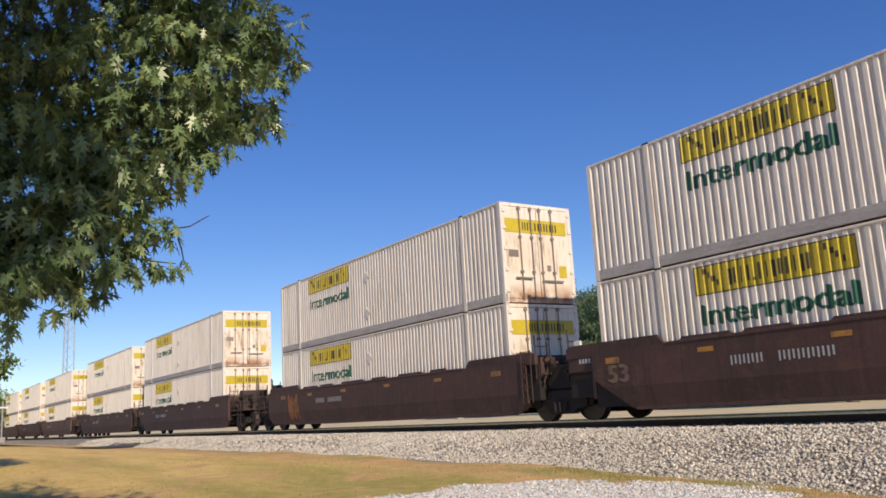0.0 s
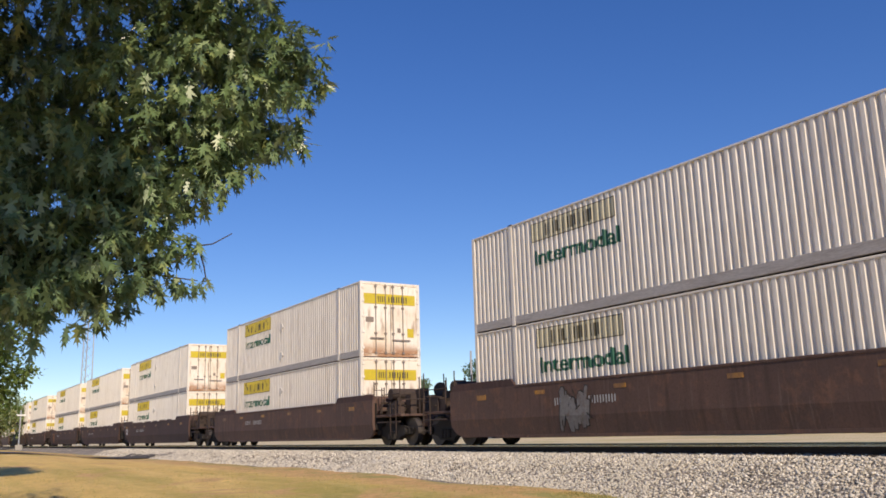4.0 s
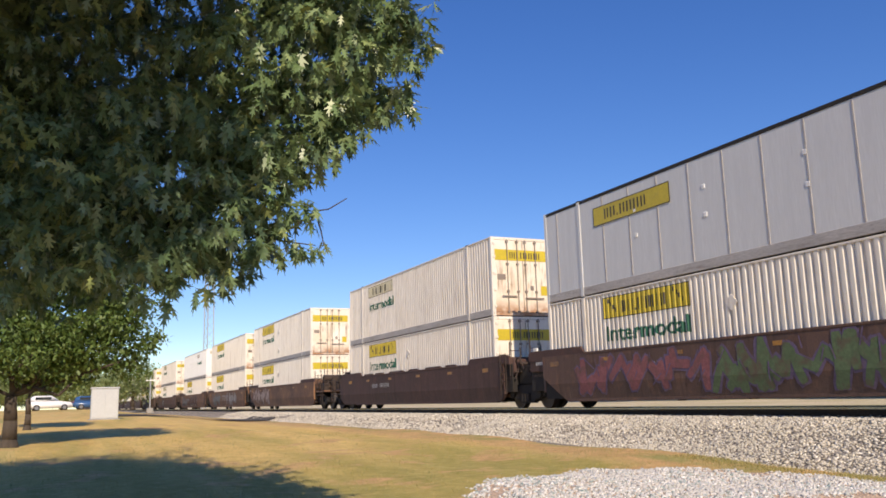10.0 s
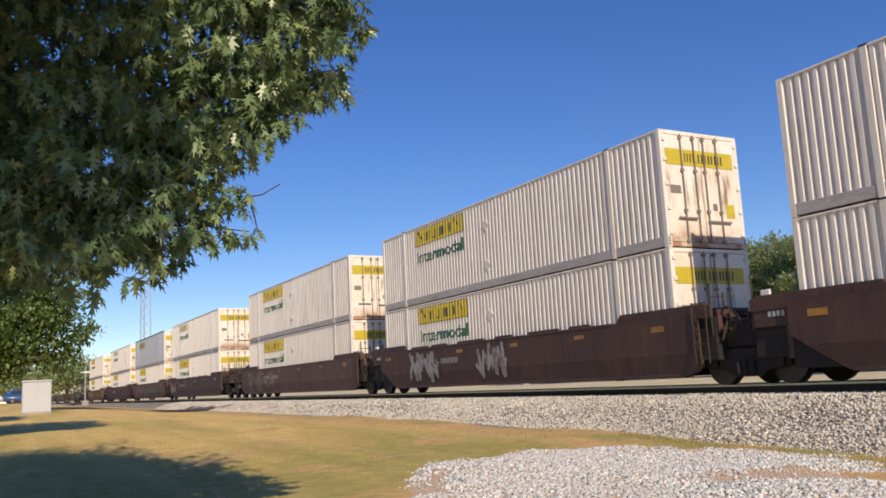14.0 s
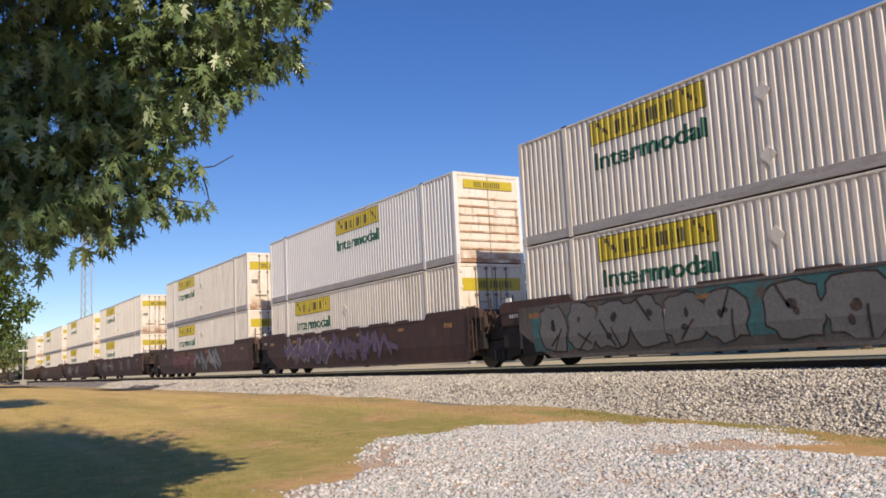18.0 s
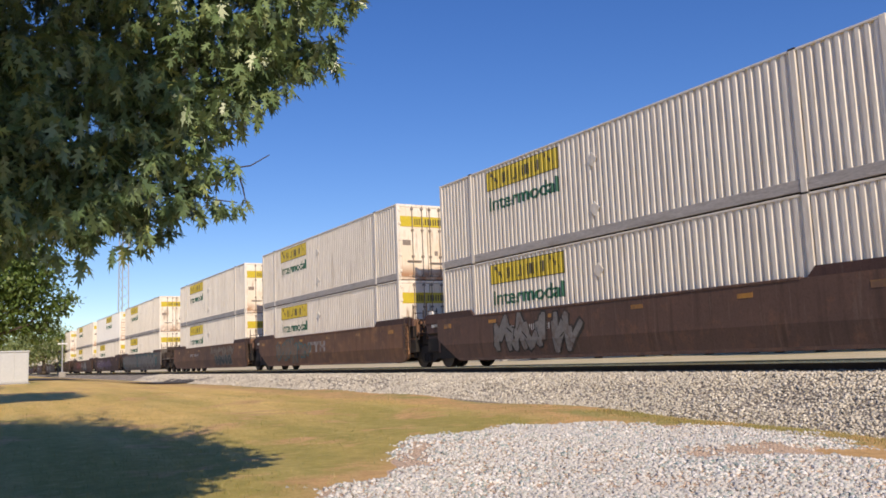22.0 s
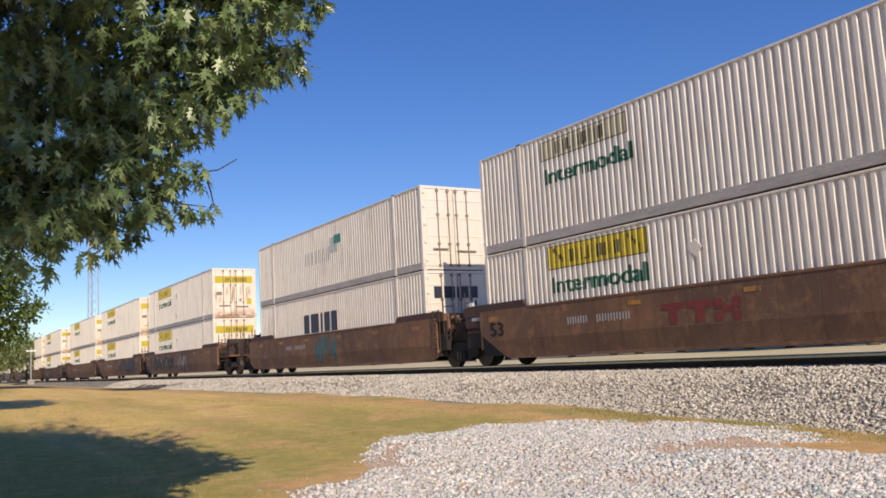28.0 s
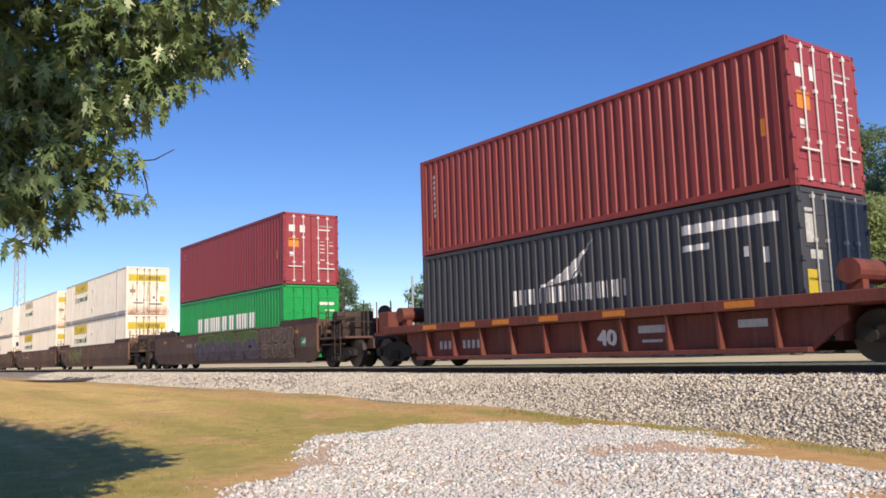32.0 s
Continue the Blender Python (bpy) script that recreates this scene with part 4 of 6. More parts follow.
def bogie(parent, y):
    b = part("bogie", cached(("bogie",), lambda: boxes((-1.05, 1.05, -0.22, 0.22, 0.42, 0.72), (-0.3, 0.3, -0.35, 0.35, 0.7, 0.86), bevel=0.02), DARK), None, parent)
    b.location.y = y

    def frame_side():
        bm = bmesh.new()
        prism(bm, [(-1.15, 0.40), (-0.55, 0.30), (-0.4, 0.18), (0.4, 0.18), (0.55, 0.30), (1.15, 0.40), (1.15, 0.60), (0.6, 0.68), (0.4, 0.78), (-0.4, 0.78), (-0.6, 0.68), (-1.15, 0.60)], -0.09, 0.09)
        for yy in (-0.89, 0.89):
            rod(bm, (-0.16, yy, 0.47), (0.1, yy, 0.47), 0.13, 10)
        for k in (-0.18, 0.0, 0.18):
            rod(bm, (-0.12, k, 0.24), (-0.12, k, 0.5), 0.07, 8)
        return bm
    for s in (-1, 1):
        f = part("side_frame", cached(("side_frame",), frame_side, DARK), None, b)
        f.location.x = s * 1.0
        f.rotation_euler.z = 0 if s < 0 else math.pi
        for yy in (-0.89, 0.89):
            wh = part("wheel", cached(("wheel",), wheel_mesh, WHEEL), None, b, "worn steel wheel")
            wh.location = (s * 0.77, yy, 0.46)
            wh.rotation_euler.z = 0 if s < 0 else math.pi
    for yy in (-0.89, 0.89):
        ax = part("axle", cached(("axle",), lambda: rod(bmesh.new(), (-0.75, 0, 0), (0.75, 0, 0), 0.08, 10), DARK), None, b)
        ax.location = (0, yy, 0.46)


def graffiti(seed, y0, y1, z0, z1, x, letters):
    """Sprayed shapes that spell nothing: broad bent strokes in one mesh; their outlines and stray lines in another."""
    r = random.Random(seed)
    fill, line = bmesh.new(), bmesh.new()
    step, tall = (y1 - y0) / letters, z1 - z0
    thick = min(0.26 * step, 0.18 * tall)
    lift = [0.0]

    def ribbon(bm, pts, w, base):
        """A broad stroke along pts, with blunt joints and swelling ends."""
        for (ay, az), (by_, bz) in zip(pts, pts[1:]):
            d = Vector((by_ - ay, bz - az))
            if d.length < 1e-3:
                continue
            d.normalize()
            n, e = Vector((-d.y, d.x)), d * w * 0.42
            wa, wb = w * r.uniform(0.42, 0.56), w * r.uniform(0.42, 0.62)
            lift[0] += 0.00012
            quad = ((ay - e.x + n.x * wa * 0.8, az - e.y + n.y * wa * 0.8), (ay + n.x * wa, az + n.y * wa), (by_ + n.x * wb, bz + n.y * wb), (by_ + e.x + n.x * wb * 0.7, bz + e.y + n.y * wb * 0.7),
                    (by_ + e.x - n.x * wb * 0.8, bz + e.y - n.y * wb * 0.8), (by_ - n.x * wb, bz - n.y * wb), (ay - n.x * wa, az - n.y * wa), (ay - e.x - n.x * wa * 0.7, az - e.y - n.y * wa * 0.7))
            bm.faces.new([bm.verts.new((x - base - lift[0], p, min(max(q, z0), z1))) for p, q in quad])

    for k in range(letters):
        lean, grow, drop = r.uniform(-0.16, 0.16), r.uniform(1.1, 1.5), r.uniform(-0.05, 0.05)
        for q in range(r.choice((2, 2, 3))):
            # a bolt or a hook that runs over into its neighbours
            u, up, n = r.uniform(-0.15, 0.45), r.random() < 0.5, r.choice((3, 4, 5))
            pts = []
            for i in range(n):
                v = r.uniform(0.62, 1.0) if up else r.uniform(0.0, 0.38)
                if r.random() < 0.25:
                    v = r.uniform(0.35, 0.65)
                pts.append((y1 - (k + 0.5 + (u - 0.5) * grow) * step - lean * (v - 0.5) * tall, z0 + (0.08 + 0.84 * v + drop) * tall))
                u, up = u + r.uniform(-0.12, 0.5), not up
            ribbon(line, pts, thick * 1.55, 0.004)
            ribbon(fill, pts, thick, 0.012)
        for _ in range(2):
            u, v, a = r.random(), r.uniform(0.15, 0.85), r.uniform(0.5, 2.6)
            cy, cz, ln = y1 - (k + u) * step, z0 + v * tall, step * r.uniform(0.12, 0.25)
            ribbon(line, [(cy - ln * math.cos(a), cz - ln * math.sin(a)), (cy + ln * math.cos(a), cz + ln * math.sin(a))], 0.035, 0.02)
    return fill, line


def bubbles(seed, y0, y1, z0, z1, x, letters):
    """Bulging rounded shapes of spray paint: fills in one mesh; outlines, strokes and holes in another."""
    r = random.Random(seed)
    fill, line = bmesh.new(), bmesh.new()
    step = (y1 - y0) / letters
    zc, hz = (z0 + z1) / 2, (z1 - z0) / 2

    def face(bm, pts, xx):
        bm.faces.new([bm.verts.new((xx, py, pz)) for py, pz in pts])

    def blob(cy, cz, a, b, tilt, lump, n=18, sq=0.7):
        pts = []
        for k in range(n):
            u = k * math.tau / n
            c, s = math.cos(u), math.sin(u)
            w = 1 + lump[k % len(lump)]
            dy, dz = a * w * math.copysign(abs(c) ** sq, c), b * w * math.copysign(abs(s) ** sq, s)
            pts.append((cy + dy + dz * tilt, min(max(cz + dz, z0), z1)))
        return pts

    for k in range(letters):
        cy = y1 - (k + 0.5) * step
        lump = [r.uniform(-0.14, 0.12) for _ in range(18)]
        tilt = r.uniform(-0.25, 0.25)
        a, b = step * r.uniform(0.42, 0.54), hz * r.uniform(0.86, 1.0)
        o = 0.0004 * k
        face(line, blob(cy, zc, a + 0.05, b + 0.05, tilt, lump), x - 0.004 - o)
        face(fill, blob(cy, zc, a, b, tilt, lump), x - 0.008 - o)
        for _ in range(r.choice((1, 2, 2))):
            hy, hzz = cy + r.uniform(-0.3, 0.3) * a, zc + r.uniform(-0.5, 0.5) * b
            face(line, blob(hy, hzz, a * r.uniform(0.10, 0.2), b * r.uniform(0.10, 0.24), tilt, lump, 10, 1.0), x - 0.013 - o)
        for _ in range(r.choice((1, 2))):
            sy, sz, ang = cy + r.uniform(-0.4, 0.4) * a, zc + r.choice((-1, 1)) * r.uniform(0.3, 0.7) * b, r.uniform(0.4, 2.6)
            ln, wd = step * r.uniform(0.2, 0.36), 0.028
            ca, sa = math.cos(ang), math.sin(ang)
            face(line, [(sy + p * ca * ln - q * sa * wd, min(max(sz + p * sa * ln + q * ca * wd, z0), z1)) for p, q in ((-1, -1), (1, -1), (1.1, 0), (1, 1), (-1, 1))], x - 0.013 - o)
    return fill, line


def tag_marks(seed, y0, y1, z0, z1, x, letters):
    """A thin sprayed tag: loose looping strokes that spell nothing."""
    r = random.Random(seed)
    bm = bmesh.new()
    step = (y1 - y0) / letters
    for k in range(letters):
        cy = y1 - (k + 0.5) * step
        for q in range(4):
            u = r.uniform(0, 6.3)
            a, b = step * r.uniform(0.25, 0.6), (z1 - z0) * r.uniform(0.25, 0.5)
            py, pz = cy + r.uniform(-0.2, 0.2) * step, (z0 + z1) / 2 + r.uniform(-0.12, 0.12) * (z1 - z0)
            prev = None
            for i in range(9):
                v = u + i * r.uniform(0.3, 0.55)
                p = (py + a * math.cos(v), pz + b * math.sin(v * r.choice((1, 1, 1.3))))
                if prev:
                    d = Vector((p[0] - prev[0], p[1] - prev[1]))
                    if d.length > 0.02:
                        n = Vector((-d.y, d.x)).normalized() * 0.017
                        xx = x - 0.006 - 0.0003 * (q + 4 * (i % 3))
                        bm.faces.new([bm.verts.new((xx, g, min(max(h, z0), z1))) for g, h in ((prev[0] - n.x, prev[1] - n.y), (p[0] - n.x, p[1] - n.y), (p[0] + n.x, p[1] + n.y), (prev[0] + n.x, prev[1] + n.y))])
                prev = p
    return bm


def ladder(bm, x, y, z0, z1):
    for d in (-0.2, 0.2):
        rod(bm, (x, y + d, z0), (x, y + d, z1), 0.018, 6)
    z = z0 + 0.12
    while z < z1:
        rod(bm, (x, y - 0.2, z), (x, y + 0.2, z), 0.014, 6)
        z += 0.3
    return bm


def end_gear(parent, e, colour):
    """Platform, brake gear, rails and coupler at a car's free end; e = +1 front, -1 rear."""
    y = lambda d: e * (8.075 + d)
    def yb(a, b):
        return min(y(a), y(b)), max(y(a), y(b))
    part("platform", cached(("platform", e, colour), lambda: boxes((-1.35, 1.35, *yb(1.3, 3.1), 0.98, 1.06), (-0.35, 0.35, *yb(1.0, 3.3), 0.62, 0.98), bevel=0.01), RUSTY[colour]), None, parent)
    part("coupler", cached(("coupler", e), lambda: boxes((-0.14, 0.14, *yb(3.2, 3.8), 0.66, 0.94), (-0.2, 0.2, *yb(3.6, 3.84), 0.6, 1.0), bevel=0.03), DARK), None, parent, "dark cast-steel coupler")

    def rails():
        bm = bmesh.new()
        for x in (-1.32, -0.55, 0.55, 1.32):
            rod(bm, (x, y(3.02), 1.0), (x, y(3.02), 2.3), 0.022, 6)
        rod(bm, (-1.32, y(3.02), 1.55), (1.32, y(3.02), 1.55), 0.02, 6)
        rod(bm, (-1.32, y(1.7), 1.0), (-1.32, y(1.7), 2.0), 0.02, 6)
        rod(bm, (-1.32, y(1.7), 1.75), (-1.32, y(3.02), 1.75), 0.018, 6)
        ladder(bm, -1.42, y(2.7), 0.35, 1.5)
        return bm
    part("handrail", cached(("handrail", e), rails, GEAR), None, parent, "thin steel handrails and ladder")["kind"] = "stuff"

    def brake():
        bm = bmesh.new()
        rod(bm, (-1.0, y(1.75), 1.78), (0.0, y(1.75), 1.78), 0.2, 14)
        for k in range(5):
            box(bm, -1.25 + 0.5 * k, -1.0 + 0.5 * k, *yb(2.3 + 0.1 * (k % 2), 2.75), 1.06, 1.5 + 0.22 * (k % 3))
        for x in (-0.35, 0.35):
            box(bm, x - 0.45, x - 0.35, *yb(1.65, 1.9), 1.06, 1.75)
        box(bm, 0.55, 0.95, *yb(1.7, 2.2), 1.06, 1.7)
        box(bm, -1.2, -0.75, *yb(1.9, 2.3), 1.06, 1.45)
        for k in range(4):
            rod(bm, (-1.1 + 0.5 * k, y(2.5), 1.1), (-0.9 + 0.5 * k, y(1.5), 1.5), 0.025, 6)
        rod(bm, (-1.3, y(2.4), 1.25), (1.2, y(2.4), 1.3), 0.03, 6)
        rod(bm, (-1.38, y(1.5), 0.8), (-1.38, y(3.1), 0.8), 0.03, 6)
        return bm
    part("brake_gear", cached(("brake_gear", e), brake, GEAR), None, parent, "grimy brown brake cylinder, tanks and pipes")["kind"] = "stuff"
    part("brake_wheel", cached(("brake_wheel", e), lambda: rod(bmesh.new(), (0.75, y(2.28), 1.9), (0.75, y(2.33), 1.9), 0.28, 18), GEAR), None, parent)
    bogie(parent, y(2.05))


def well_car(colour, first, last, label):
    """One 53 ft well of an articulated car: origin under the load's centre, at rail level."""
    c = thing("well_car", label, "railway car", "well cars of the train")
    mat = RUSTY[colour]
    # a free end runs on over its bogie; an articulated front slants in below, an articulated rear is cut short
    free, joint = [(9.3, 1.60), (9.3, 0.56), (9.1, 0.36), (8.8, 0.24)], [(8.28, 1.60), (8.28, 0.96), (7.25, 0.32), (7.1, 0.24)]
    tail = [(8.85, 1.60), (8.85, 0.5), (8.7, 0.34), (8.4, 0.24)]
    outline = [(-y, z) for y, z in (free if last else tail)] + [(y, z) for y, z in (free if first else joint)][::-1]

    def wall_side(s):
        """Upright above, tucked in below the fold."""
        bm = prism(bmesh.new(), outline, min(s * 1.36, s * 1.46), max(s * 1.36, s * 1.46))
        bmesh.ops.bisect_plane(bm, geom=bm.verts[:] + bm.edges[:] + bm.faces[:], plane_co=(0, 0, 0.74), plane_no=(0, 0, 1))
        for v in bm.verts:
            if v.co.z < 0.739:
                v.co.x -= s * 0.17 * (0.74 - v.co.z)
        return bm
    for s in (-1, 1):
        part("side_wall", cached(("side_wall", colour, s, first, last), lambda: wall_side(s), mat), None, c)
        for e in (-1, 1):
            part("end_riser", cached(("end_riser", s, e), lambda: prism(bmesh.new(), [(e * 9.25, 1.5), (e * 9.25, 1.74), (e * 9.05, 1.81), (e * 6.25, 1.81), (e * 6.05, 1.6), (e * 6.05, 1.5)], min(s * 1.33, s * 1.40), max(s * 1.33, s * 1.40)), RUSTY["dark"]), None, c, "dark raised end plate")
        part("top_chord", cached(("top_chord", colour, s), lambda: boxes((min(s * 1.34, s * 1.475), max(s * 1.34, s * 1.475), -5.95, 5.95, 1.56, 1.625), bevel=0.012), mat), None, c)
        part("bottom_chord", cached(("bottom_chord", colour, s), lambda: boxes((min(s * 1.26, s * 1.385), max(s * 1.26, s * 1.385), -8.3, 7.05, 0.21, 0.30), bevel=0.012), mat), None, c)
    part("well_floor", cached(("well_floor",), lambda: boxes(*[(-1.36, 1.36, k * 2.2 - 0.35, k * 2.2 + 0.35, 0.25, 0.34) for k in range(-3, 4)], bevel=0.01), DARK), None, c)["kind"] = "stuff"
    for e in (-1, 1):
        part("bulkhead", cached(("bulkhead", colour, e), lambda: boxes((-1.36, 1.36, min(e * 8.3, e * 8.42), max(e * 8.3, e * 8.42), 0.5, 1.78), (-1.3, 1.3, min(e * 8.4, e * 9.25), max(e * 8.4, e * 9.25), 1.0, 1.08), (-0.4, 0.4, min(e * 8.4, e * 9.7), max(e * 8.4, e * 9.7), 0.6, 1.0)), mat), None, c)
        part("reflector", cached(("reflector", e), lambda: boxes((-1.468, -1.455, e * 7.6 - 0.22, e * 7.6 + 0.22, 1.28, 1.42)), REFLECT), None, c, "orange-yellow reflector plate")
    for y in (-4.6, -1.4, 1.9, 4.9):
        part("reflector_strip", cached(("reflector_strip",), lambda: boxes((-1.468, -1.455, -0.2, 0.2, 1.32, 1.42)), REFLECT), None, c, "grimy yellow reflector strip").location.y = y
    for e in (-1, 1):
        if e > 0 and not first:
            for s in (-1, 1):
                # added filler; its black stands in for the shade behind the slant
                part("bogie_skirt", cached(("bogie_skirt", s, e), lambda: prism(bmesh.new(), [(e * 6.95, 0.3), (e * 8.32, 0.3), (e * 8.32, 1.5), (e * 6.95, 1.5)], min(s * 1.315, s * 1.345), max(s * 1.315, s * 1.345)), DARK), None, c, "black filler plate standing in for shade behind the slanted side")
                part("end_sill", cached(("end_sill", colour, s, e), lambda: boxes((min(s * 1.31, s * 1.38), max(s * 1.31, s * 1.38), min(e * 8.3, e * 9.2), max(e * 8.3, e * 9.2), 1.16, 1.55), bevel=0.012), RUSTY["dark"]), None, c, "short dark plate over the shared bogie")
            part("end_number", cached(("end_number",), lambda: boxes(*[(-1.386, -1.379, 8.42 + 0.11 * k, 8.49 + 0.11 * k, 1.36, 1.47) for k in range(4)]), GREYLET), None, c, "pale bars of a number")["kind"] = "stuff"
            part("marker_plate", cached(("marker_plate",), lambda: boxes((-1.40, -1.33, 8.72, 8.94, 1.80, 1.92), bevel=0.008), WHITELET), None, c, "small white marker plate")
        # end framing blocked in near black, the shade over the bogie put into colour
        part("end_frame", cached(("end_frame", e), lambda: boxes((-1.3, 1.3, min(e * 8.25, e * 9.28), max(e * 8.25, e * 9.28), 0.55, 1.5), bevel=0.02), DARK), None, c, "end framing over the bogie, near black to stand for shade")
        for ex0, ex1, etop in ((-1.28, -0.35, 1.66), (0.4, 1.28, 1.6)):
            part("end_plate", cached(("end_plate", colour, e, ex0), lambda: boxes((ex0, ex1, min(e * 9.29, e * 9.36), max(e * 9.29, e * 9.36), 1.12, etop), bevel=0.012), mat), None, c, "brown end plate")

        def poles():
            bm = bmesh.new()
            for px, top in ((-1.34, 2.25), (-0.93, 2.05), (0.6, 1.95)):
                rod(bm, (px, e * 9.22, 1.1), (px, e * 9.22, top), 0.022, 6)
            rod(bm, (-1.34, e * 9.22, 1.95), (-0.93, e * 9.22, 1.95), 0.016, 6)
            for k in range(4):
                rod(bm, (-1.25 + 0.3 * k, e * 9.4, 1.0), (-1.1 + 0.35 * k, e * 9.55, 1.62), 0.03, 6)
            rod(bm, (-1.2, e * 9.5, 1.5), (1.1, e * 9.5, 1.46), 0.045, 8)
            rod(bm, (-1.3, e * 9.45, 1.22), (1.2, e * 9.45, 1.2), 0.035, 8)
            return bm
        part("end_railing", cached(("end_railing", e), poles, GEAR), None, c, "grimy brown poles and pipes")["kind"] = "stuff"
    if colour in ("dark", "grey"):
        for yk, ln in ((-4.6, 0.5), (-2.9, 0.8), (-0.8, 0.55), (1.2, 0.9), (3.4, 0.6), (4.9, 0.7)):
            part("chord_plate", cached(("chord_plate", ln), lambda: prism(bmesh.new(), [(-ln, 1.6), (ln, 1.6), (ln - 0.1, 1.69), (0.1 - ln, 1.69)], -1.44, -1.37), RUSTY["dark"]), None, c).location.y = yk
    if last:
        end_gear(c, -1, colour)
    else:
        part("articulation", cached(("articulation",), lambda: boxes((-1.05, 1.05, -10.35, -9.3, 0.8, 1.42), (-0.5, 0.5, -11.2, -8.6, 0.62, 1.0), bevel=0.03), DARK), None, c, "dark articulated coupling")
        bogie(c, -(8.075 + 1.76))
        part("ladder", cached(("ladder",), lambda: ladder(bmesh.new(), -1.5, -9.0, 0.5, 1.85), GEAR), None, c)
        def hose():
            bm = bmesh.new()
            pts = [(-1.2, -9.2 - 0.12 * k, 1.35 + 0.35 * math.sin(k * 0.55)) for k in range(7)]
            for a, b in zip(pts, pts[1:]):
                rod(bm, a, b, 0.03, 6)
            return bm
        part("air_hose", cached(("air_hose",), hose, GEAR), None, c)["kind"] = "stuff"
    if first:
        end_gear(c, 1, colour)
    return c


def short_well_car(label, first):
    """A ribbed 40 ft well car with a broad top chord; the units after the first share the bogie ahead."""
    c = thing("well_car", label, "railway car", "well cars of the train")
    mat = RUSTY["red"]
    hy = 6.9
    for s in (-1, 1):
        part("side_wall", cached(("side_wall", "short", s), lambda: prism(bmesh.new(), [(-hy, 1.0), (-hy, 0.75), (-6.2, 0.24), (6.2, 0.24), (hy, 0.75), (hy, 1.0)], min(s * 1.22, s * 1.3), max(s * 1.22, s * 1.3)), mat), None, c)
        part("top_chord", cached(("top_chord", "short", s), lambda: boxes((min(s * 1.22, s * 1.52), max(s * 1.22, s * 1.52), -hy - 1.0, hy + 1.0, 1.02, 1.24), bevel=0.015), mat), None, c)
        part("bottom_chord", cached(("bottom_chord", "short", s), lambda: boxes((min(s * 1.22, s * 1.46), max(s * 1.22, s * 1.46), -6.2, 6.2, 0.2, 0.3), bevel=0.012), mat), None, c)
        for k in range(10):
            y = -5.6 + k * 1.245
            def rib():
                bm = bmesh.new()
                vs = [bm.verts.new(p) for p in ((1.29, -0.03, 0.28), (1.46, -0.03, 0.28), (1.50, -0.03, 1.02), (1.29, -0.03, 1.02), (1.29, 0.03, 0.28), (1.46, 0.03, 0.28), (1.50, 0.03, 1.02), (1.29, 0.03, 1.02))]
                for q in ((0, 1, 2, 3), (7, 6, 5, 4), (0, 4, 5, 1), (1, 5, 6, 2), (2, 6, 7, 3), (3, 7, 4, 0)):
                    bm.faces.new([vs[i] for i in q])
                return bm
            r = part("rib", cached(("rib",), rib, mat), None, c)
            r.location.y = y
            r.rotation_euler.z = math.pi if s < 0 else 0
    part("chord_stripe", cached(("chord_stripe",), lambda: boxes(*[(-1.526, -1.515, y - 0.33, y + 0.33, 1.07, 1.2) for y in (-4.9, -1.7, 0.4, 2.2, 3.6, 5.4)]), ORANGELET), None, c, "worn yellow stripes on the chord")
    part("well_floor", cached(("well_floor", "short"), lambda: boxes(*[(-1.25, 1.25, k * 2.0 - 0.35, k * 2.0 + 0.35, 0.25, 0.34) for k in range(-2, 3)]), DARK), None, c)["kind"] = "stuff"
    for e in (-1, 1):
        deck = 9.0 if e > 0 and first else 7.95
        part("bulkhead", cached(("bulkhead", "short", e, deck), lambda: boxes((-1.25, 1.25, min(e * 6.6, e * 6.75), max(e * 6.6, e * 6.75), 0.4, 1.2), (-1.2, 1.2, min(e * 6.7, e * deck), max(e * 6.7, e * deck), 1.0, 1.1), (-0.35, 0.35, min(e * 6.7, e * deck), max(e * 6.7, e * deck), 0.62, 1.0)), mat), None, c)
        if e > 0 and not first:
            continue
        bogie(c, e * (7.9 if e > 0 else 8.05))
        if e > 0:
            part("coupler", cached(("coupler", "short", e), lambda: boxes((-0.14, 0.14, min(e * 9.5, e * 10.1), max(e * 9.5, e * 10.1), 0.66, 0.94), bevel=0.03), DARK), None, c)
        def gear():
            bm = bmesh.new()
            rod(bm, (-1.46, e * 7.05, 1.58), (-0.4, e * 7.05, 1.58), 0.22, 16)
            box(bm, -1.3, -1.1, min(e * 6.9, e * 7.2), max(e * 6.9, e * 7.2), 1.1, 1.45)
            if e > 0:
                box(bm, -1.15, -0.6, 8.2, 8.8, 1.1, 1.75, bevel=0.02)
                for x in (-1.15, -0.6, 0.6, 1.15):
                    rod(bm, (x, 8.9, 1.1), (x, 8.9, 2.1), 0.022, 6)
            return bm
        part("brake_gear", cached(("brake_gear", "short", e), gear, mat), None, c)["kind"] = "stuff"
    for text, y, z, h, w in (("40", 0.1 - 1.1, 0.45, 0.36, 0.55),):
        part("car_digits", cached(("car_digits", text), lambda: word(text, FLAT, -1.3, y, z, h, w), WHITELET), None, c, "white painted digits")
    part("number_print", cached(("number_print", "short"), lambda: paint(bmesh.new(), FLAT, -1.3, bars(5.2, 0.5, 0.72, [0.16] * 4 + [-0.2] + [0.16] * 5, 0.05) + bars(-2.2, 0.68, 0.84, [0.9], 0) + bars(-2.3, 0.48, 0.54, [0.6], 0) + bars(-4.7, 0.7, 0.85, [0.7], 0)), GREYLET), None, c, "pale bars of car numbers")
    return c


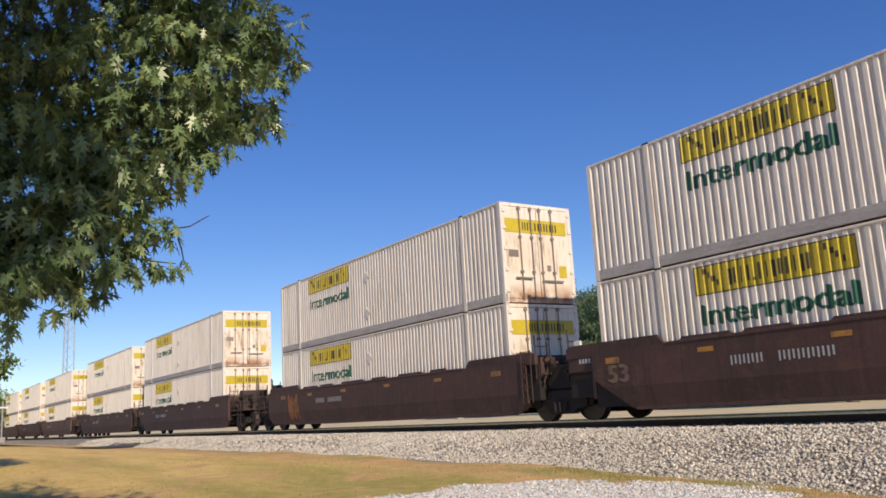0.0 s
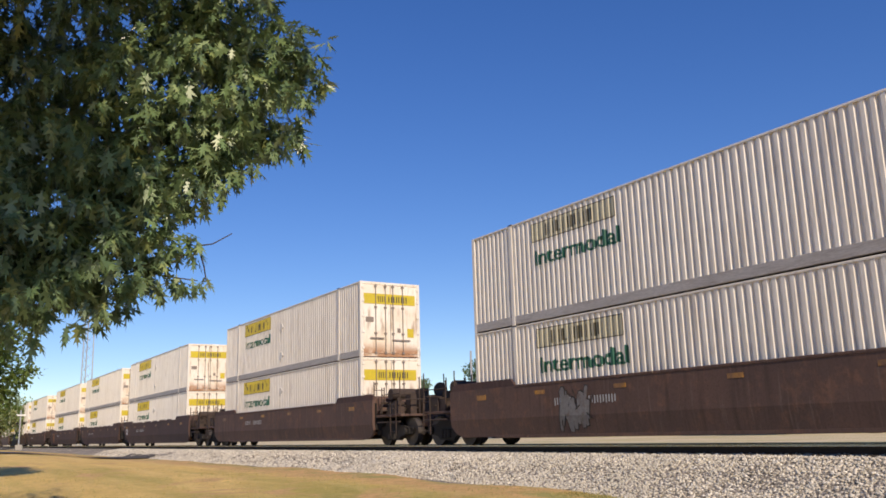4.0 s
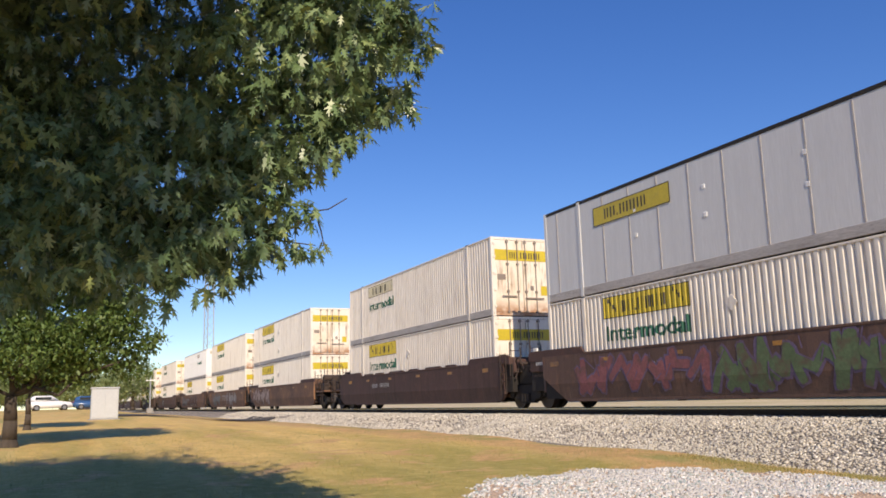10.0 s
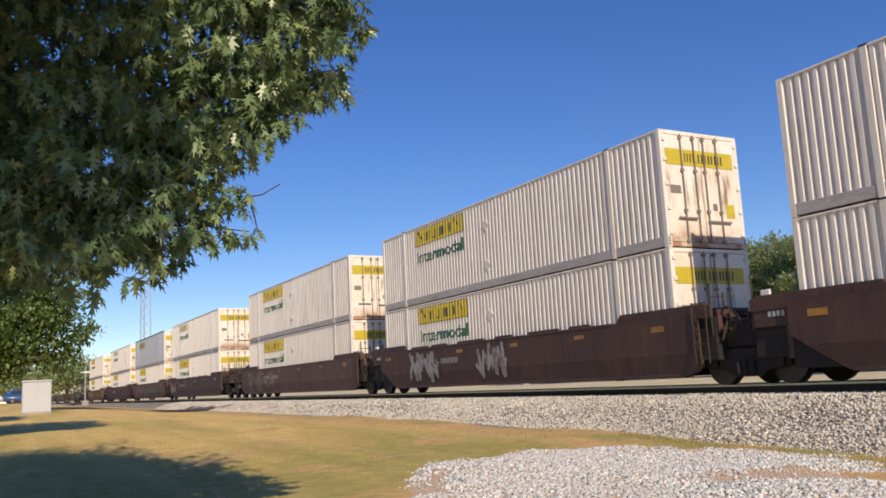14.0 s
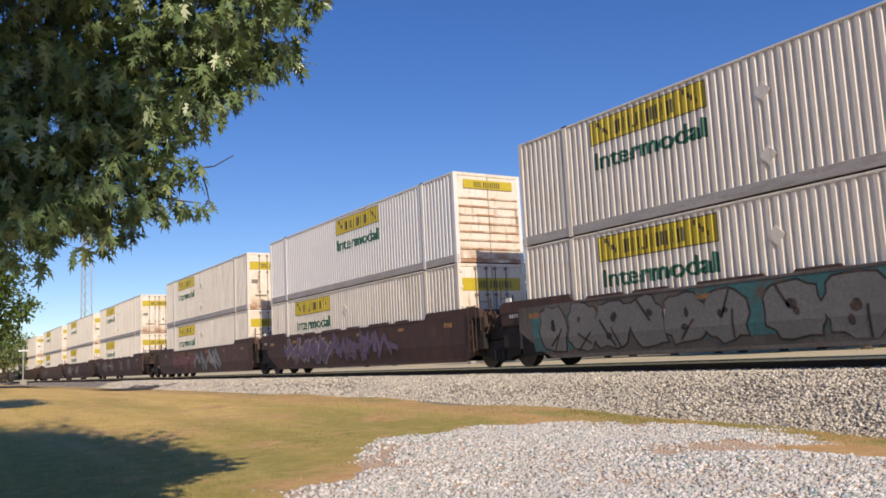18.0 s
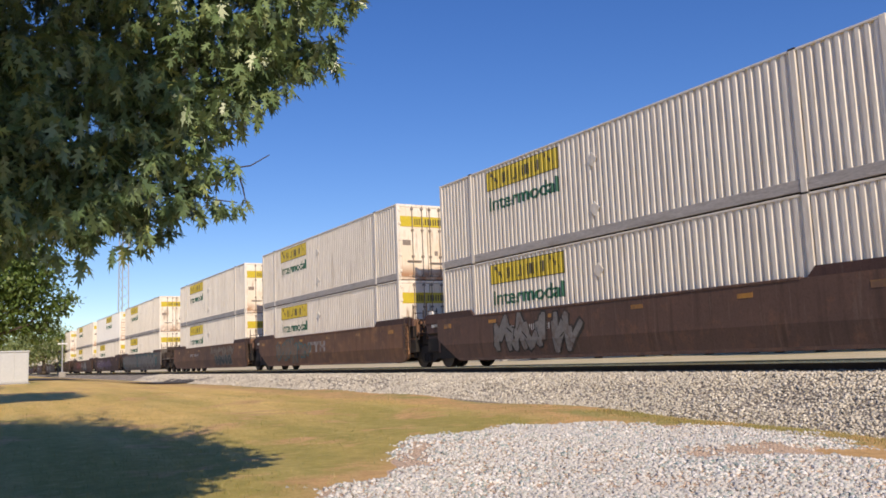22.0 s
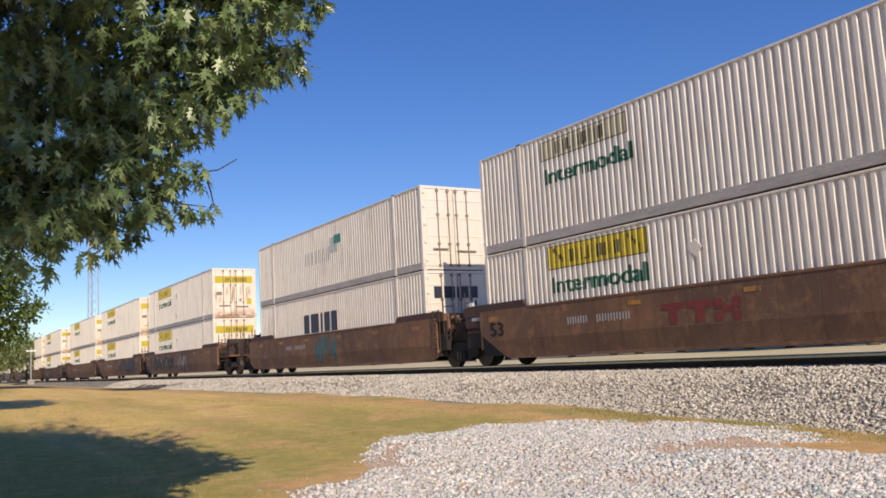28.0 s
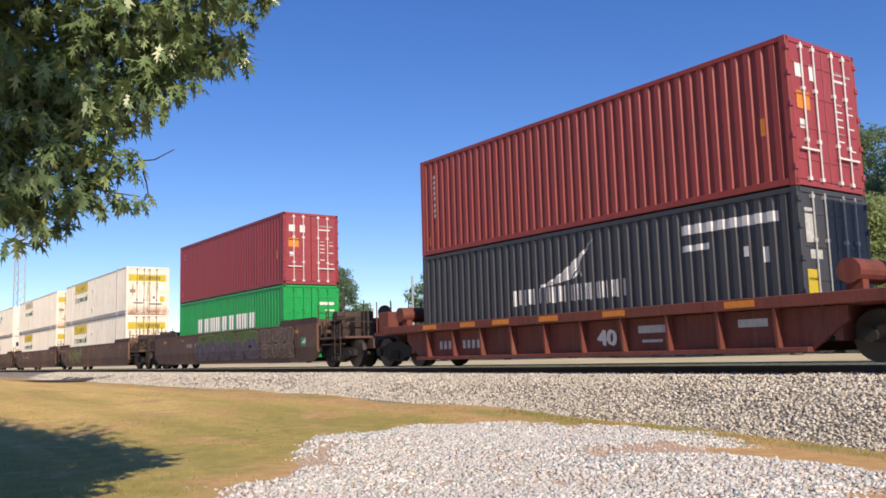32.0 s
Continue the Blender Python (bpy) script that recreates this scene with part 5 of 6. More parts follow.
# ---- the train ----
MOVERS = []
LABELS = {
    "std": "white corrugated container with yellow sign and green lettering",
    "faded": "white corrugated container with a sun-faded sign",
    "none": "plain white corrugated container with grimy doors",
    "mid": "clean white corrugated container with a ribbed rear end",
    "ribbed": "white container with ribbed end and mid-side yellow sign",
    "smooth": "smooth grey-walled container with a yellow sign",
    "swift": "white corrugated container with large dark blue sign",
    "swift_up": "white corrugated container with worn-off grey sign",
    "oxide": "red corrugated sea container with upright white print",
    "red": "maroon corrugated sea container with white labels",
    "green": "bright green corrugated sea container with white sign",
    "navy": "dark blue-grey sea container with white wing emblem",
}
CAR_LABELS = {"brown": "brown-painted intermodal well car with grimy sides", "dark": "dark brown intermodal well car", "rust": "rust-orange weathered intermodal well car", "grey": "well car with its side covered in grey spray paint", "red": "red-oxide intermodal well car"}
PROTO = {}


def load(style, y, z):
    if style not in PROTO:
        PROTO[style] = small_container(style, LABELS[style]) if style in ("red", "oxide", "green", "navy") else big_container(style, LABELS[style])
        ob = PROTO[style]
    else:
        ob = copy_thing(PROTO[style], pose(0, 0, 0))
    MOVERS.append((ob, y, RAIL + z))


# rear end of the load at the clip's start line, upper box, lower box, car colour, place in the set, spray paint
# spray paint: (seed, front, rear, letters, fill, outline)
S, N = "std", "none"
CONSIST = [
    (357.77, S, S, "brown", "last", ()), (337.97, S, N, "brown", "first", ()), (314.17, N, S, "dark", "last", ()), (294.57, S, S, "brown", "mid", ()), (274.97, S, S, "brown", "first", ()),
    (251.17, S, N, "rust", "last", ()), (231.57, S, S, "brown", "mid", ()), (211.97, N, S, "brown", "first", ()), (188.17, S, S, "dark", "last", ()), (168.57, S, S, "brown", "mid", ()),
    (148.97, S, S, "brown", "mid", ()), (129.17, S, S, "brown", "mid", ()), (109.57, S, S, "dark", "mid", ()), (89.87, S, S, "brown", "last", ()), (65.97, S, S, "dark", "first", ()),
    (46.17, S, S, "dark", "last", ()), (22.2, S, S, "dark", "first", ((31, 6.9, 6.2, 2, PORANGE, PORANGE),)), (2.45, S, S, "dark", "mid", ()), (-16.98, S, S, "dark", "last", ()),
    (-40.68, S, S, "brown", "single", ()), (-64.48, "faded", "faded", "brown", "single", ((30, 4.2, 2.8, 3, SILVER, PBLACK),)),
    (-88.13, "mid", S, "rust", "first", ((3, 1.6, -3.4, 5, PRUST, PWHITE), (35, 7.4, 3.6, 4, SILVER, PBLACK))),
    (-107.6, S, S, "rust", "mid", ((4, 5.7, 2.3, 4, SILVER, PTEAL), (5, -1.4, -5.4, 5, PWHITE, PRUST))),
    (-127.12, S, S, "rust", "last", ((6, 6.8, 1.4, 5, PPALE, PRUST),)),
    (-150.91, "faded", S, "dark", "first", ()), (-170.73, "smooth", S, "brown", "mid", ((8, 5.9, 0.9, 5, PPINK, PVIOLET), (9, 0.4, -5.6, 6, PGREEN, PVIOLET))), (-190.74, "faded", S, "dark", "last", ((10, 7.6, 5.8, 3, PWHITE, PORANGE),)),
    (-214.53, S, S, "brown", "first", ((11, 7.6, 4.8, 4, PTAN, PTAN), (44, 4.6, 2.6, -3, PWHITE, PTAN))), (-234.3, S, S, "dark", "mid", ((12, 5.6, 3.2, 4, PWHITE, PBLACK), (32, 0.6, -1.0, 3, PWHITE, PBLACK))), (-253.9, S, S, "dark", "last", ((40, 5.8, 3.8, -3, SILVER, PWHITE), (41, 2.1, 1.1, -2, SILVER, PWHITE), (42, -1.4, -2.6, -2, SILVER, PWHITE), (43, -4.1, -5.4, -2, SILVER, PWHITE))),
    (-277.71, S, S, "brown", "first", ((13, 5.6, 1.0, 5, PPINK, PORANGE), (20, 0.6, -3.4, 3, PWHITE, PTEAL))), (-297.13, "ribbed", S, "dark", "mid", ((14, 5.8, 1.2, 5, PVIOLET, PWHITE), (33, 0.8, -3.4, 5, PVIOLET, PBLACK))), (-316.66, S, S, "grey", "last", ((15, 7.4, 0.8, 6, PGREY, PBLACK), (16, 0.4, -7.4, 6, PGREY, PBLACK))),
    (-340.27, S, S, "rust", "first", ((17, -1.6, -6.2, 8, PDUST, PUMBER, 0.94, 1.54), (36, -2.2, -5.9, 5, PSLATE, PDUST, 0.38, 1.0))), (-359.72, S, S, "rust", "mid", ((18, 5.6, 1.1, 5, PTAN, PTEAL),)), (-379.16, S, S, "brown", "last", ((19, 4.5, 1.3, 4, SILVER, PBLACK),)),
    (-403.0, S, S, "rust", "first", ()), (-422.56, S, S, "rust", "mid", ((21, -0.8, -7.2, 6, PBLUE, PBLACK),)), (-442.0, S, S, "rust", "last", ((22, 6.4, -0.4, 6, PBLACK, SILVER), (47, -1.0, -2.2, 2, PWHITE, PBLACK))),
    (-466.14, "swift_up", "swift", "rust", "first", ((23, 0.6, -1.4, 3, PTEAL, SILVER),)), (-485.87, "faded", S, "rust", "mid", ()), (-505.33, S, S, "rust", "last", ((24, 5.9, 2.1, 5, POLIVE, PBLACK),)),
    (-527.04, "red", "green", "brown", "single", ((29, 2.8, -4.3, 3, PLEAF, PYELLOW, 0.92, 1.56), (26, 3.2, -4.3, 5, PPLUM, PLILAC, 0.36, 1.22), (27, -4.6, -7.5, 4, PUMBER, PDUST, 0.98, 1.55), (28, -4.6, -7.5, 4, PUMBER, PDUST, 0.40, 0.97))),
    (-548.88, "oxide", "navy", "short", "first", ()), (-565.2, "oxide", "navy", "short", "last", ()),
]
DIGITS = {2.45: PTAN, -16.98: WHITELET, -127.12: PRUST, -485.87: DARK, -505.33: DARK}
LOGOS = {-107.6: PWHITE, -359.72: PWHITE, -485.87: REDLET, -422.56: REDLET}


def fold(bm):
    """Lays a film on the car's side, which tucks in below the fold."""
    bmesh.ops.bisect_plane(bm, geom=bm.verts[:] + bm.edges[:] + bm.faces[:], plane_co=(0, 0, 0.74), plane_no=(0, 0, 1))
    for v in bm.verts:
        if v.co.z < 0.74:
            v.co.x += 0.17 * (0.74 - v.co.z)
    return bm


for rear, upper, lower, colour, place, spray in CONSIST:
    small = upper in ("red", "oxide")
    mid = rear + (12.19 if small else 16.15) / 2
    load(lower, mid, 0.36)
    load(upper, mid, 0.36 + H + 0.015)
    if colour == "short":
        car = short_well_car("red-oxide ribbed well car with yellow-striped chord", place == "first")
    else:
        car = well_car(colour, place in ("first", "single"), place in ("last", "single"), CAR_LABELS[colour] + (" and spray-painted shapes" if spray and colour != "grey" else ""))
        part("number_print", cached(("number_print",), lambda: paint(bmesh.new(), FLAT, -1.46, slim_bars(4.3, 1.0, 1.19, [0.14] * 4, 0.06) + slim_bars(3.2, 1.0, 1.19, [0.14] * 6, 0.06)), GREYLET), None, car, "pale bars of the car number")["kind"] = "stuff"
        if colour == "grey":
            part("spray_ground", fold(paint(bmesh.new(), FLAT, -1.46, [(-7.9, -7.0, 0.6, 1.5), (-1.2, 2.3, 0.5, 1.58), (4.4, 7.7, 0.4, 1.3), (-7.0, -1.2, 0.8, 1.57)], 0.003)), PTEAL, car, "teal sprayed ground")["kind"] = "stuff"
        if rear in DIGITS:
            part("car_digits", cached(("car_digits", DIGITS[rear].name), lambda: word("53", FLAT, -1.46, 7.75, 0.86, 0.40, 0.62), DIGITS[rear]), None, car, "painted digits")
        if rear in LOGOS:
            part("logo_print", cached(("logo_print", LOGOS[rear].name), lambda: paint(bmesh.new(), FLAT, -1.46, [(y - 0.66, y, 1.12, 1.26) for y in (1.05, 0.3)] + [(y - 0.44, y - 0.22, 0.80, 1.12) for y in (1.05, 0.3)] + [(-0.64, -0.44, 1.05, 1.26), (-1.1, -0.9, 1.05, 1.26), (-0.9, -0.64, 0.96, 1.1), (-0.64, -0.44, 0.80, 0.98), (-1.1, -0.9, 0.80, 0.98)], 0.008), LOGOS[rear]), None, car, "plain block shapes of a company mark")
        for layer, (seed, a, b, n, fillmat, linemat, *band) in enumerate(spray):
            z0, z1 = band or (0.34, 1.55)
            if n < 0:
                part("spray_tag", fold(tag_marks(seed, b, a, 0.55, 1.5, -1.46, -n)), fillmat if fillmat != SILVER else linemat, car, "thin sprayed tag of looping strokes")["kind"] = "stuff"
                continue
            f, l = (bubbles if fillmat in (PGREY, POLIVE, PPLUM, PUMBER, PLEAF, PSLATE) else graffiti)(seed, b, a, z0, z1, -1.46 - (0.016 * layer if band else 0), n)
            fold(f), fold(l)
            part("spray_fill", f, fillmat, car, "spray-painted fills of unreadable letters")["kind"] = "stuff"
            part("spray_outline", l, linemat, car, "spray-painted outlines")["kind"] = "stuff"
        if upper == "red":
            emblem = part("end_emblem", paint(bmesh.new(), FLAT, -1.46, [(-8.5, -8.05, 0.80, 1.12)], 0.006), SIGNGREEN, car, "green plate with a pale wedge")
            wedge = bmesh.new()
            wedge.faces.new([wedge.verts.new((-1.475, y, z)) for y, z in ((-8.1, 0.9), (-8.45, 0.9), (-8.45, 1.1))])
            part("wedge", wedge, WHITELET, emblem, "white wedge")
    MOVERS.append((car, mid, RAIL))


# ---- trees ----
BARK = material("grey_brown_bark", (0.11, 0.085, 0.065), (0.07, 0.055, 0.042), 0.9, stretch=(6, 6, 1.2), bump=0.8, bump_dist=0.03, shift=False)


def leaf_material(name, cols, translucent=0.4, gloss=0.5, vary=0.0):
    m = bpy.data.materials.new(name)
    m.use_nodes = True
    nt = m.node_tree
    b = nt.nodes["Principled BSDF"]
    g = nt.nodes.new("ShaderNodeNewGeometry")
    r = nt.nodes.new("ShaderNodeValToRGB")
    r.color_ramp.elements[0].color, r.color_ramp.elements[1].color = (*cols[0], 1), (*cols[-1], 1)
    for k, c in enumerate(cols[1:-1]):
        r.color_ramp.elements.new((k + 1) / (len(cols) - 1)).color = (*c, 1)
    nt.links.new(g.outputs["Random Per Island"], r.inputs[0])
    leaf = r.outputs[0]
    if vary:
        # some trees darker and bluer than others
        o = nt.nodes.new("ShaderNodeObjectInfo")
        leaf = mix_rgb(nt, ramp(nt, o.outputs["Random"], 0.3, 1.0), leaf, mix_rgb(nt, vary * 1.6, leaf, tuple(0.4 * q for q in cols[0])))
    nt.links.new(leaf, b.inputs["Base Color"])
    b.inputs["Roughness"].default_value = gloss
    t = nt.nodes.new("ShaderNodeBsdfTranslucent")
    nt.links.new(leaf, t.inputs[0])
    mx = nt.nodes.new("ShaderNodeMixShader")
    mx.inputs[0].default_value = translucent
    nt.links.new(b.outputs[0], mx.inputs[1])
    nt.links.new(t.outputs[0], mx.inputs[2])
    nt.links.new(mx.outputs[0], nt.nodes["Material Output"].inputs[0])
    return m


LOBED = [(0, 0), (0.045, 0.22), (0.20, 0.27), (0.05, 0.40), (0.30, 0.66), (0.055, 0.60), (0.17, 0.92), (0.045, 0.80), (0, 1.1), (-0.045, 0.78), (-0.17, 0.90), (-0.055, 0.58), (-0.30, 0.64), (-0.05, 0.38), (-0.20, 0.25), (-0.045, 0.20)]
SIMPLE = [(0, 0), (0.30, 0.30), (0.14, 0.48), (0.22, 0.80), (0, 1.0), (-0.30, 0.45)]
BLADE = [(-0.07, 0), (0.07, 0), (0.0, 1.0)]
DIAMOND = [(0, 0), (0.32, 0.5), (0, 1), (-0.32, 0.5)]
OVAL = [(0, 0), (0.3, 0.4), (0.16, 0.8), (0, 1), (-0.16, 0.8), (-0.3, 0.4)]


def leaf_cloud(name, pts, sizes, shape, rng, droop=0.5):
    """Many small flat leaves with a slight fold, as one mesh."""
    n, k = len(pts), len(shape)
    base = np.array([(x, y, -0.25 * abs(x) - 0.1 * y * y) for x, y in shape])
    a = rng.uniform(0, math.tau, n)
    tilt = rng.normal(-droop, 0.55, n)
    roll = rng.normal(0, 0.6, n)
    x = base[None, :, 0] * np.cos(roll)[:, None] + base[None, :, 2] * np.sin(roll)[:, None]
    z = -base[None, :, 0] * np.sin(roll)[:, None] + base[None, :, 2] * np.cos(roll)[:, None]
    y = np.repeat(base[None, :, 1], n, 0)
    y, z = y * np.cos(tilt)[:, None] - z * np.sin(tilt)[:, None], y * np.sin(tilt)[:, None] + z * np.cos(tilt)[:, None]
    x, y = x * np.cos(a)[:, None] - y * np.sin(a)[:, None], x * np.sin(a)[:, None] + y * np.cos(a)[:, None]
    v = np.stack([x, y, z], -1) * sizes[:, None, None] + pts[:, None]
    me = bpy.data.meshes.new(name)
    me.vertices.add(n * k)
    me.vertices.foreach_set("co", v.astype(np.float32).ravel())
    me.loops.add(n * k)
    me.loops.foreach_set("vertex_index", np.arange(n * k, dtype=np.int32))
    me.polygons.add(n)
    me.polygons.foreach_set("loop_start", np.arange(0, n * k, k, dtype=np.int32))
    me.update(calc_edges=True)
    return me


def limb(bm, pts, r0, r1, n=8):
    for k in range(len(pts) - 1):
        a, b = k / (len(pts) - 1), (k + 1) / (len(pts) - 1)
        rod(bm, pts[k], pts[k + 1], r0 + (r1 - r0) * a, n, r0 + (r1 - r0) * b)


def bent(a, b, rng, sag=0.12, steps=5):
    a, b = Vector(a), Vector(b)
    d = (b - a).length * sag
    off = [Vector(rng.normal(0, d * 0.5, 3)) for _ in range(steps + 1)]
    return [a.lerp(b, k / steps) + off[k] * math.sin(math.pi * k / steps) for k in range(steps + 1)]


def tree(label, base, height, blobs, leaves, size, shape, mat, trunk_r, seed, clump=0.35, per=22, shell=0.5, droop=0.5, twigs=True, limb_k=0.4, fork_k=0.28, star=0.0, limb_min=0.0, sun_blockers=(), even=0.72):
    """A tapered trunk, limbs to the masses of the crown, and a crown of separate leaves in clumps or starry sprays."""
    rng = np.random.default_rng(seed)
    t = thing("tree", label, "tree")
    t.location = base
    bm = bmesh.new()
    fork = Vector((0, 0, height * fork_k))
    pts = [Vector((0, 0, -0.15)), Vector((0.02, 0.02, 0.25)), Vector((0.03, 0, height * 0.15)), fork]
    rod(bm, pts[0], pts[1], trunk_r * 2.0, 12, trunk_r * 1.15)
    rod(bm, pts[1], pts[2], trunk_r * 1.15, 12, trunk_r)
    rod(bm, pts[2], pts[3], trunk_r, 12, trunk_r * 0.85)
    part("trunk", bm, BARK, t, "rough grey-brown bark", True)
    lb = bmesh.new()
    total = sum((b[3] * b[4] * b[5]) ** even for b in blobs)
    allpts, alls = [], []
    for bx, byy, bz, rx, ry, rz in blobs:
        c = Vector((bx, byy, bz))
        if rx >= limb_min:
            limb(lb, bent(fork, c, rng), trunk_r * limb_k, trunk_r * 0.12)
        n = max(2, int(leaves * (rx * ry * rz) ** even / total / per))
        d = rng.normal(0, 1, (n, 3))
        d /= np.linalg.norm(d, axis=1)[:, None]
        rad = rng.uniform(shell, 1.0, n) ** (1 / 2.0)
        cent = d * rad[:, None] * np.array([rx, ry, rz]) + np.array(c)
        if twigs:
            for q in cent[:: max(1, n // 14)]:
                limb(lb, bent(c, q, rng, 0.1, 3), trunk_r * 0.12, 0.008, 5)
        if star:
            # every spray: leaves that radiate from one twig tip; sprays gather in boughs
            m = max(1, per // 8)
            tips = (cent[:, None] + np.clip(rng.normal(0, 1, (n, m, 3)), -1.8, 1.8) * min(clump, 0.5 * rx) * np.array([1, 1, 0.5])).reshape(-1, 3)
            p = (tips[:, None] + rng.normal(0, star, (len(tips), 8, 3))).reshape(-1, 3)
        else:
            off = np.clip(rng.normal(0, 1, (n, per, 3)), -1.7, 1.7) * min(clump, 0.42 * rx) * np.array([1, 1, 0.65])
            p = (cent[:, None] + off).reshape(-1, 3)
        allpts.append(p)
        alls.append(rng.uniform(0.65, 1.2, len(p)) * size)
    part("branchwork", lb, BARK, t, "", True)
    me = leaf_cloud("crown", np.concatenate(allpts), np.concatenate(alls), shape, rng, droop)
    me.materials.append(mat)
    tagged(part("crown", me, None, t), "green leaves")
    if sun_blockers:
        # unseen masses added high on the sun side to shade the crown, larger leaves
        share = np.array([b[3] ** 2 for b in sun_blockers])
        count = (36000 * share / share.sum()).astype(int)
        pts = np.concatenate([np.array(b[:3]) + np.clip(rng.normal(0, 0.55, (n, 3)), -1, 1) * b[3] for b, n in zip(sun_blockers, count)])
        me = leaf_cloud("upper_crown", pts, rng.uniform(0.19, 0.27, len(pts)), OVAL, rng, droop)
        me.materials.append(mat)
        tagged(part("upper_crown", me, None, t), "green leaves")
    return t


LEAF_OAK = leaf_material("oak_leaf", [(0.11, 0.175, 0.075), (0.17, 0.245, 0.11), (0.1, 0.16, 0.07), (0.26, 0.33, 0.15), (0.12, 0.185, 0.08), (0.16, 0.235, 0.105), (0.13, 0.2, 0.08), (0.21, 0.285, 0.13), (0.105, 0.165, 0.07), (0.17, 0.24, 0.11), (0.12, 0.19, 0.08), (0.18, 0.25, 0.11), (0.33, 0.37, 0.12)], 0.10, 0.33)
LEAF_YOUNG = leaf_material("lawn_tree_leaf", [(0.10, 0.165, 0.042), (0.145, 0.22, 0.055), (0.115, 0.18, 0.045), (0.19, 0.25, 0.07)], 0.3, vary=0.12)
# far leaves are paled: distance haze is mixed into their green
LEAF_FAR = leaf_material("far_haze_leaf", [(0.33, 0.42, 0.19), (0.39, 0.46, 0.21), (0.35, 0.43, 0.195), (0.46, 0.50, 0.23)], 0.55, 0.9, vary=0.2)
LEAF_TALL = leaf_material("tall_tree_leaf", [(0.20, 0.285, 0.16), (0.235, 0.32, 0.18), (0.21, 0.295, 0.165)], 0.6, 0.9)
SHADE_MASSES = [(5.1, -1.9, 4.8, 0.36), (5.2, -1.9, 4.55, 0.22), (4.8, -1.9, 4.2, 0.36), (4.98, -1.9, 4.02, 0.2), (4.6, -1.9, 3.85, 0.26), (4.4, -1.9, 3.62, 0.24), (4.08, -1.9, 3.35, 0.28), (4.0, -1.9, 2.98, 0.24), (3.85, -1.9, 2.64, 0.22), (3.4, -1.9, 2.55, 0.26), (2.9, -1.8, 2.6, 0.33), (2.3, -1.5, 2.7, 0.45), (1.4, -1.2, 2.75, 0.6), (0.4, -1.2, 2.85, 0.7),
                (3.6, -1.8, 3.0, 0.42), (3.2, -1.7, 2.95, 0.5), (4.35, -1.8, 4.05, 0.42), (3.9, -1.8, 3.55, 0.38), (2.5, -1.4, 3.1, 0.6), (2.9, -1.6, 3.3, 0.55), (3.5, -1.6, 2.75, 0.32),
                (4.1, -1.6, 4.35, 0.8), (3.6, -1.4, 3.6, 0.65), (2.9, -0.2, 4.4, 1.3), (2.6, -0.6, 3.5, 0.9), (1.7, 0.0, 3.9, 1.4), (4.4, -1.7, 4.95, 0.65), (4.2, -1.9, 5.8, 1.0), (3.2, -1.0, 6.1, 1.6), (0.2, 0.4, 6.4, 2.9), (-0.8, -0.6, 4.4, 2.0), (1.4, 2.4, 5.2, 2.1), (-0.6, -6.6, 7.4, 1.7),
                # unseen masses over the viewer, added to keep the sun off the crown
                (1.6, -5.9, 6.5, 1.4), (0.2, -5.2, 6.6, 1.6), (1.4, -4.8, 5.4, 0.9), (0.3, -4.9, 5.4, 0.9), (-1.0, -4.8, 5.6, 1.2), (0.4, -5.6, 7.7, 1.3),
                (2.2, 3.6, 3.4, 0.8), (3.0, 2.8, 3.4, 0.7), (1.6, 1.0, 7.6, 1.7), (2.7, 0.6, 7.0, 1.2)]
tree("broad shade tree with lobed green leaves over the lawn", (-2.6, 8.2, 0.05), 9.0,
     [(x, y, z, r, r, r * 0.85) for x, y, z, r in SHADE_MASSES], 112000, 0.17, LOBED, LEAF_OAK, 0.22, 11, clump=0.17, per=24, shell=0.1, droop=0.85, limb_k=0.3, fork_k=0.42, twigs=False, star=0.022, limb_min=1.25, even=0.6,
     # copies of the masses moved sunward, out of view, as sun blockers
     sun_blockers=[(x - 0.3 + (r + 3.2) * sun_from.x, y + (r + 3.2) * sun_from.y, z + (r + 3.2) * sun_from.z, r * 1.15) for x, y, z, r in SHADE_MASSES[14:] if r >= 0.45 and x < 3.5])
tree("young green tree with a wide low crown on the lawn", (-1.15, 28.5, 0.48), 5.4, [(0, 0, 3.0, 1.9, 1.9, 1.0), (1.4, 0.2, 2.35, 1.0, 1.0, 0.6), (-1.5, -0.3, 2.5, 1.3, 1.3, 0.8), (0.2, 0.2, 4.1, 1.2, 1.2, 0.85), (0.9, 0.1, 3.3, 1.0, 1.0, 0.6), (-2.4, 0.2, 2.2, 0.9, 0.9, 0.5), (1.9, 0.2, 3.3, 1.3, 1.3, 0.9), (3.0, 0.2, 3.2, 0.95, 1.0, 0.75), (2.5, 0, 3.8, 1.0, 1.1, 0.6), (3.3, 0.1, 2.45, 0.5, 0.5, 0.4), (3.3, 0.1, 4.3, 0.75, 0.8, 0.7), (2.6, 0, 4.9, 1.0, 1.0, 0.8), (1.2, 0, 5.1, 1.2, 1.2, 0.9), (4.05, 0.1, 3.15, 0.28, 0.3, 0.3), (-1.0, 0, 4.2, 1.1, 1.1, 0.8)], 27000, 0.16, SIMPLE, LEAF_YOUNG, 0.19, 12, clump=0.24, per=18, limb_k=0.3)
tree("slim green tree behind on the lawn", (-0.9, 38.0, 0.73), 4.6, [(0.2, 0, 3.0, 1.3, 1.3, 1.0), (0.9, 0.3, 2.4, 0.8, 0.8, 0.6)], 7000, 0.17, SIMPLE, LEAF_YOUNG, 0.11, 13, clump=0.26, per=18, limb_k=0.3)

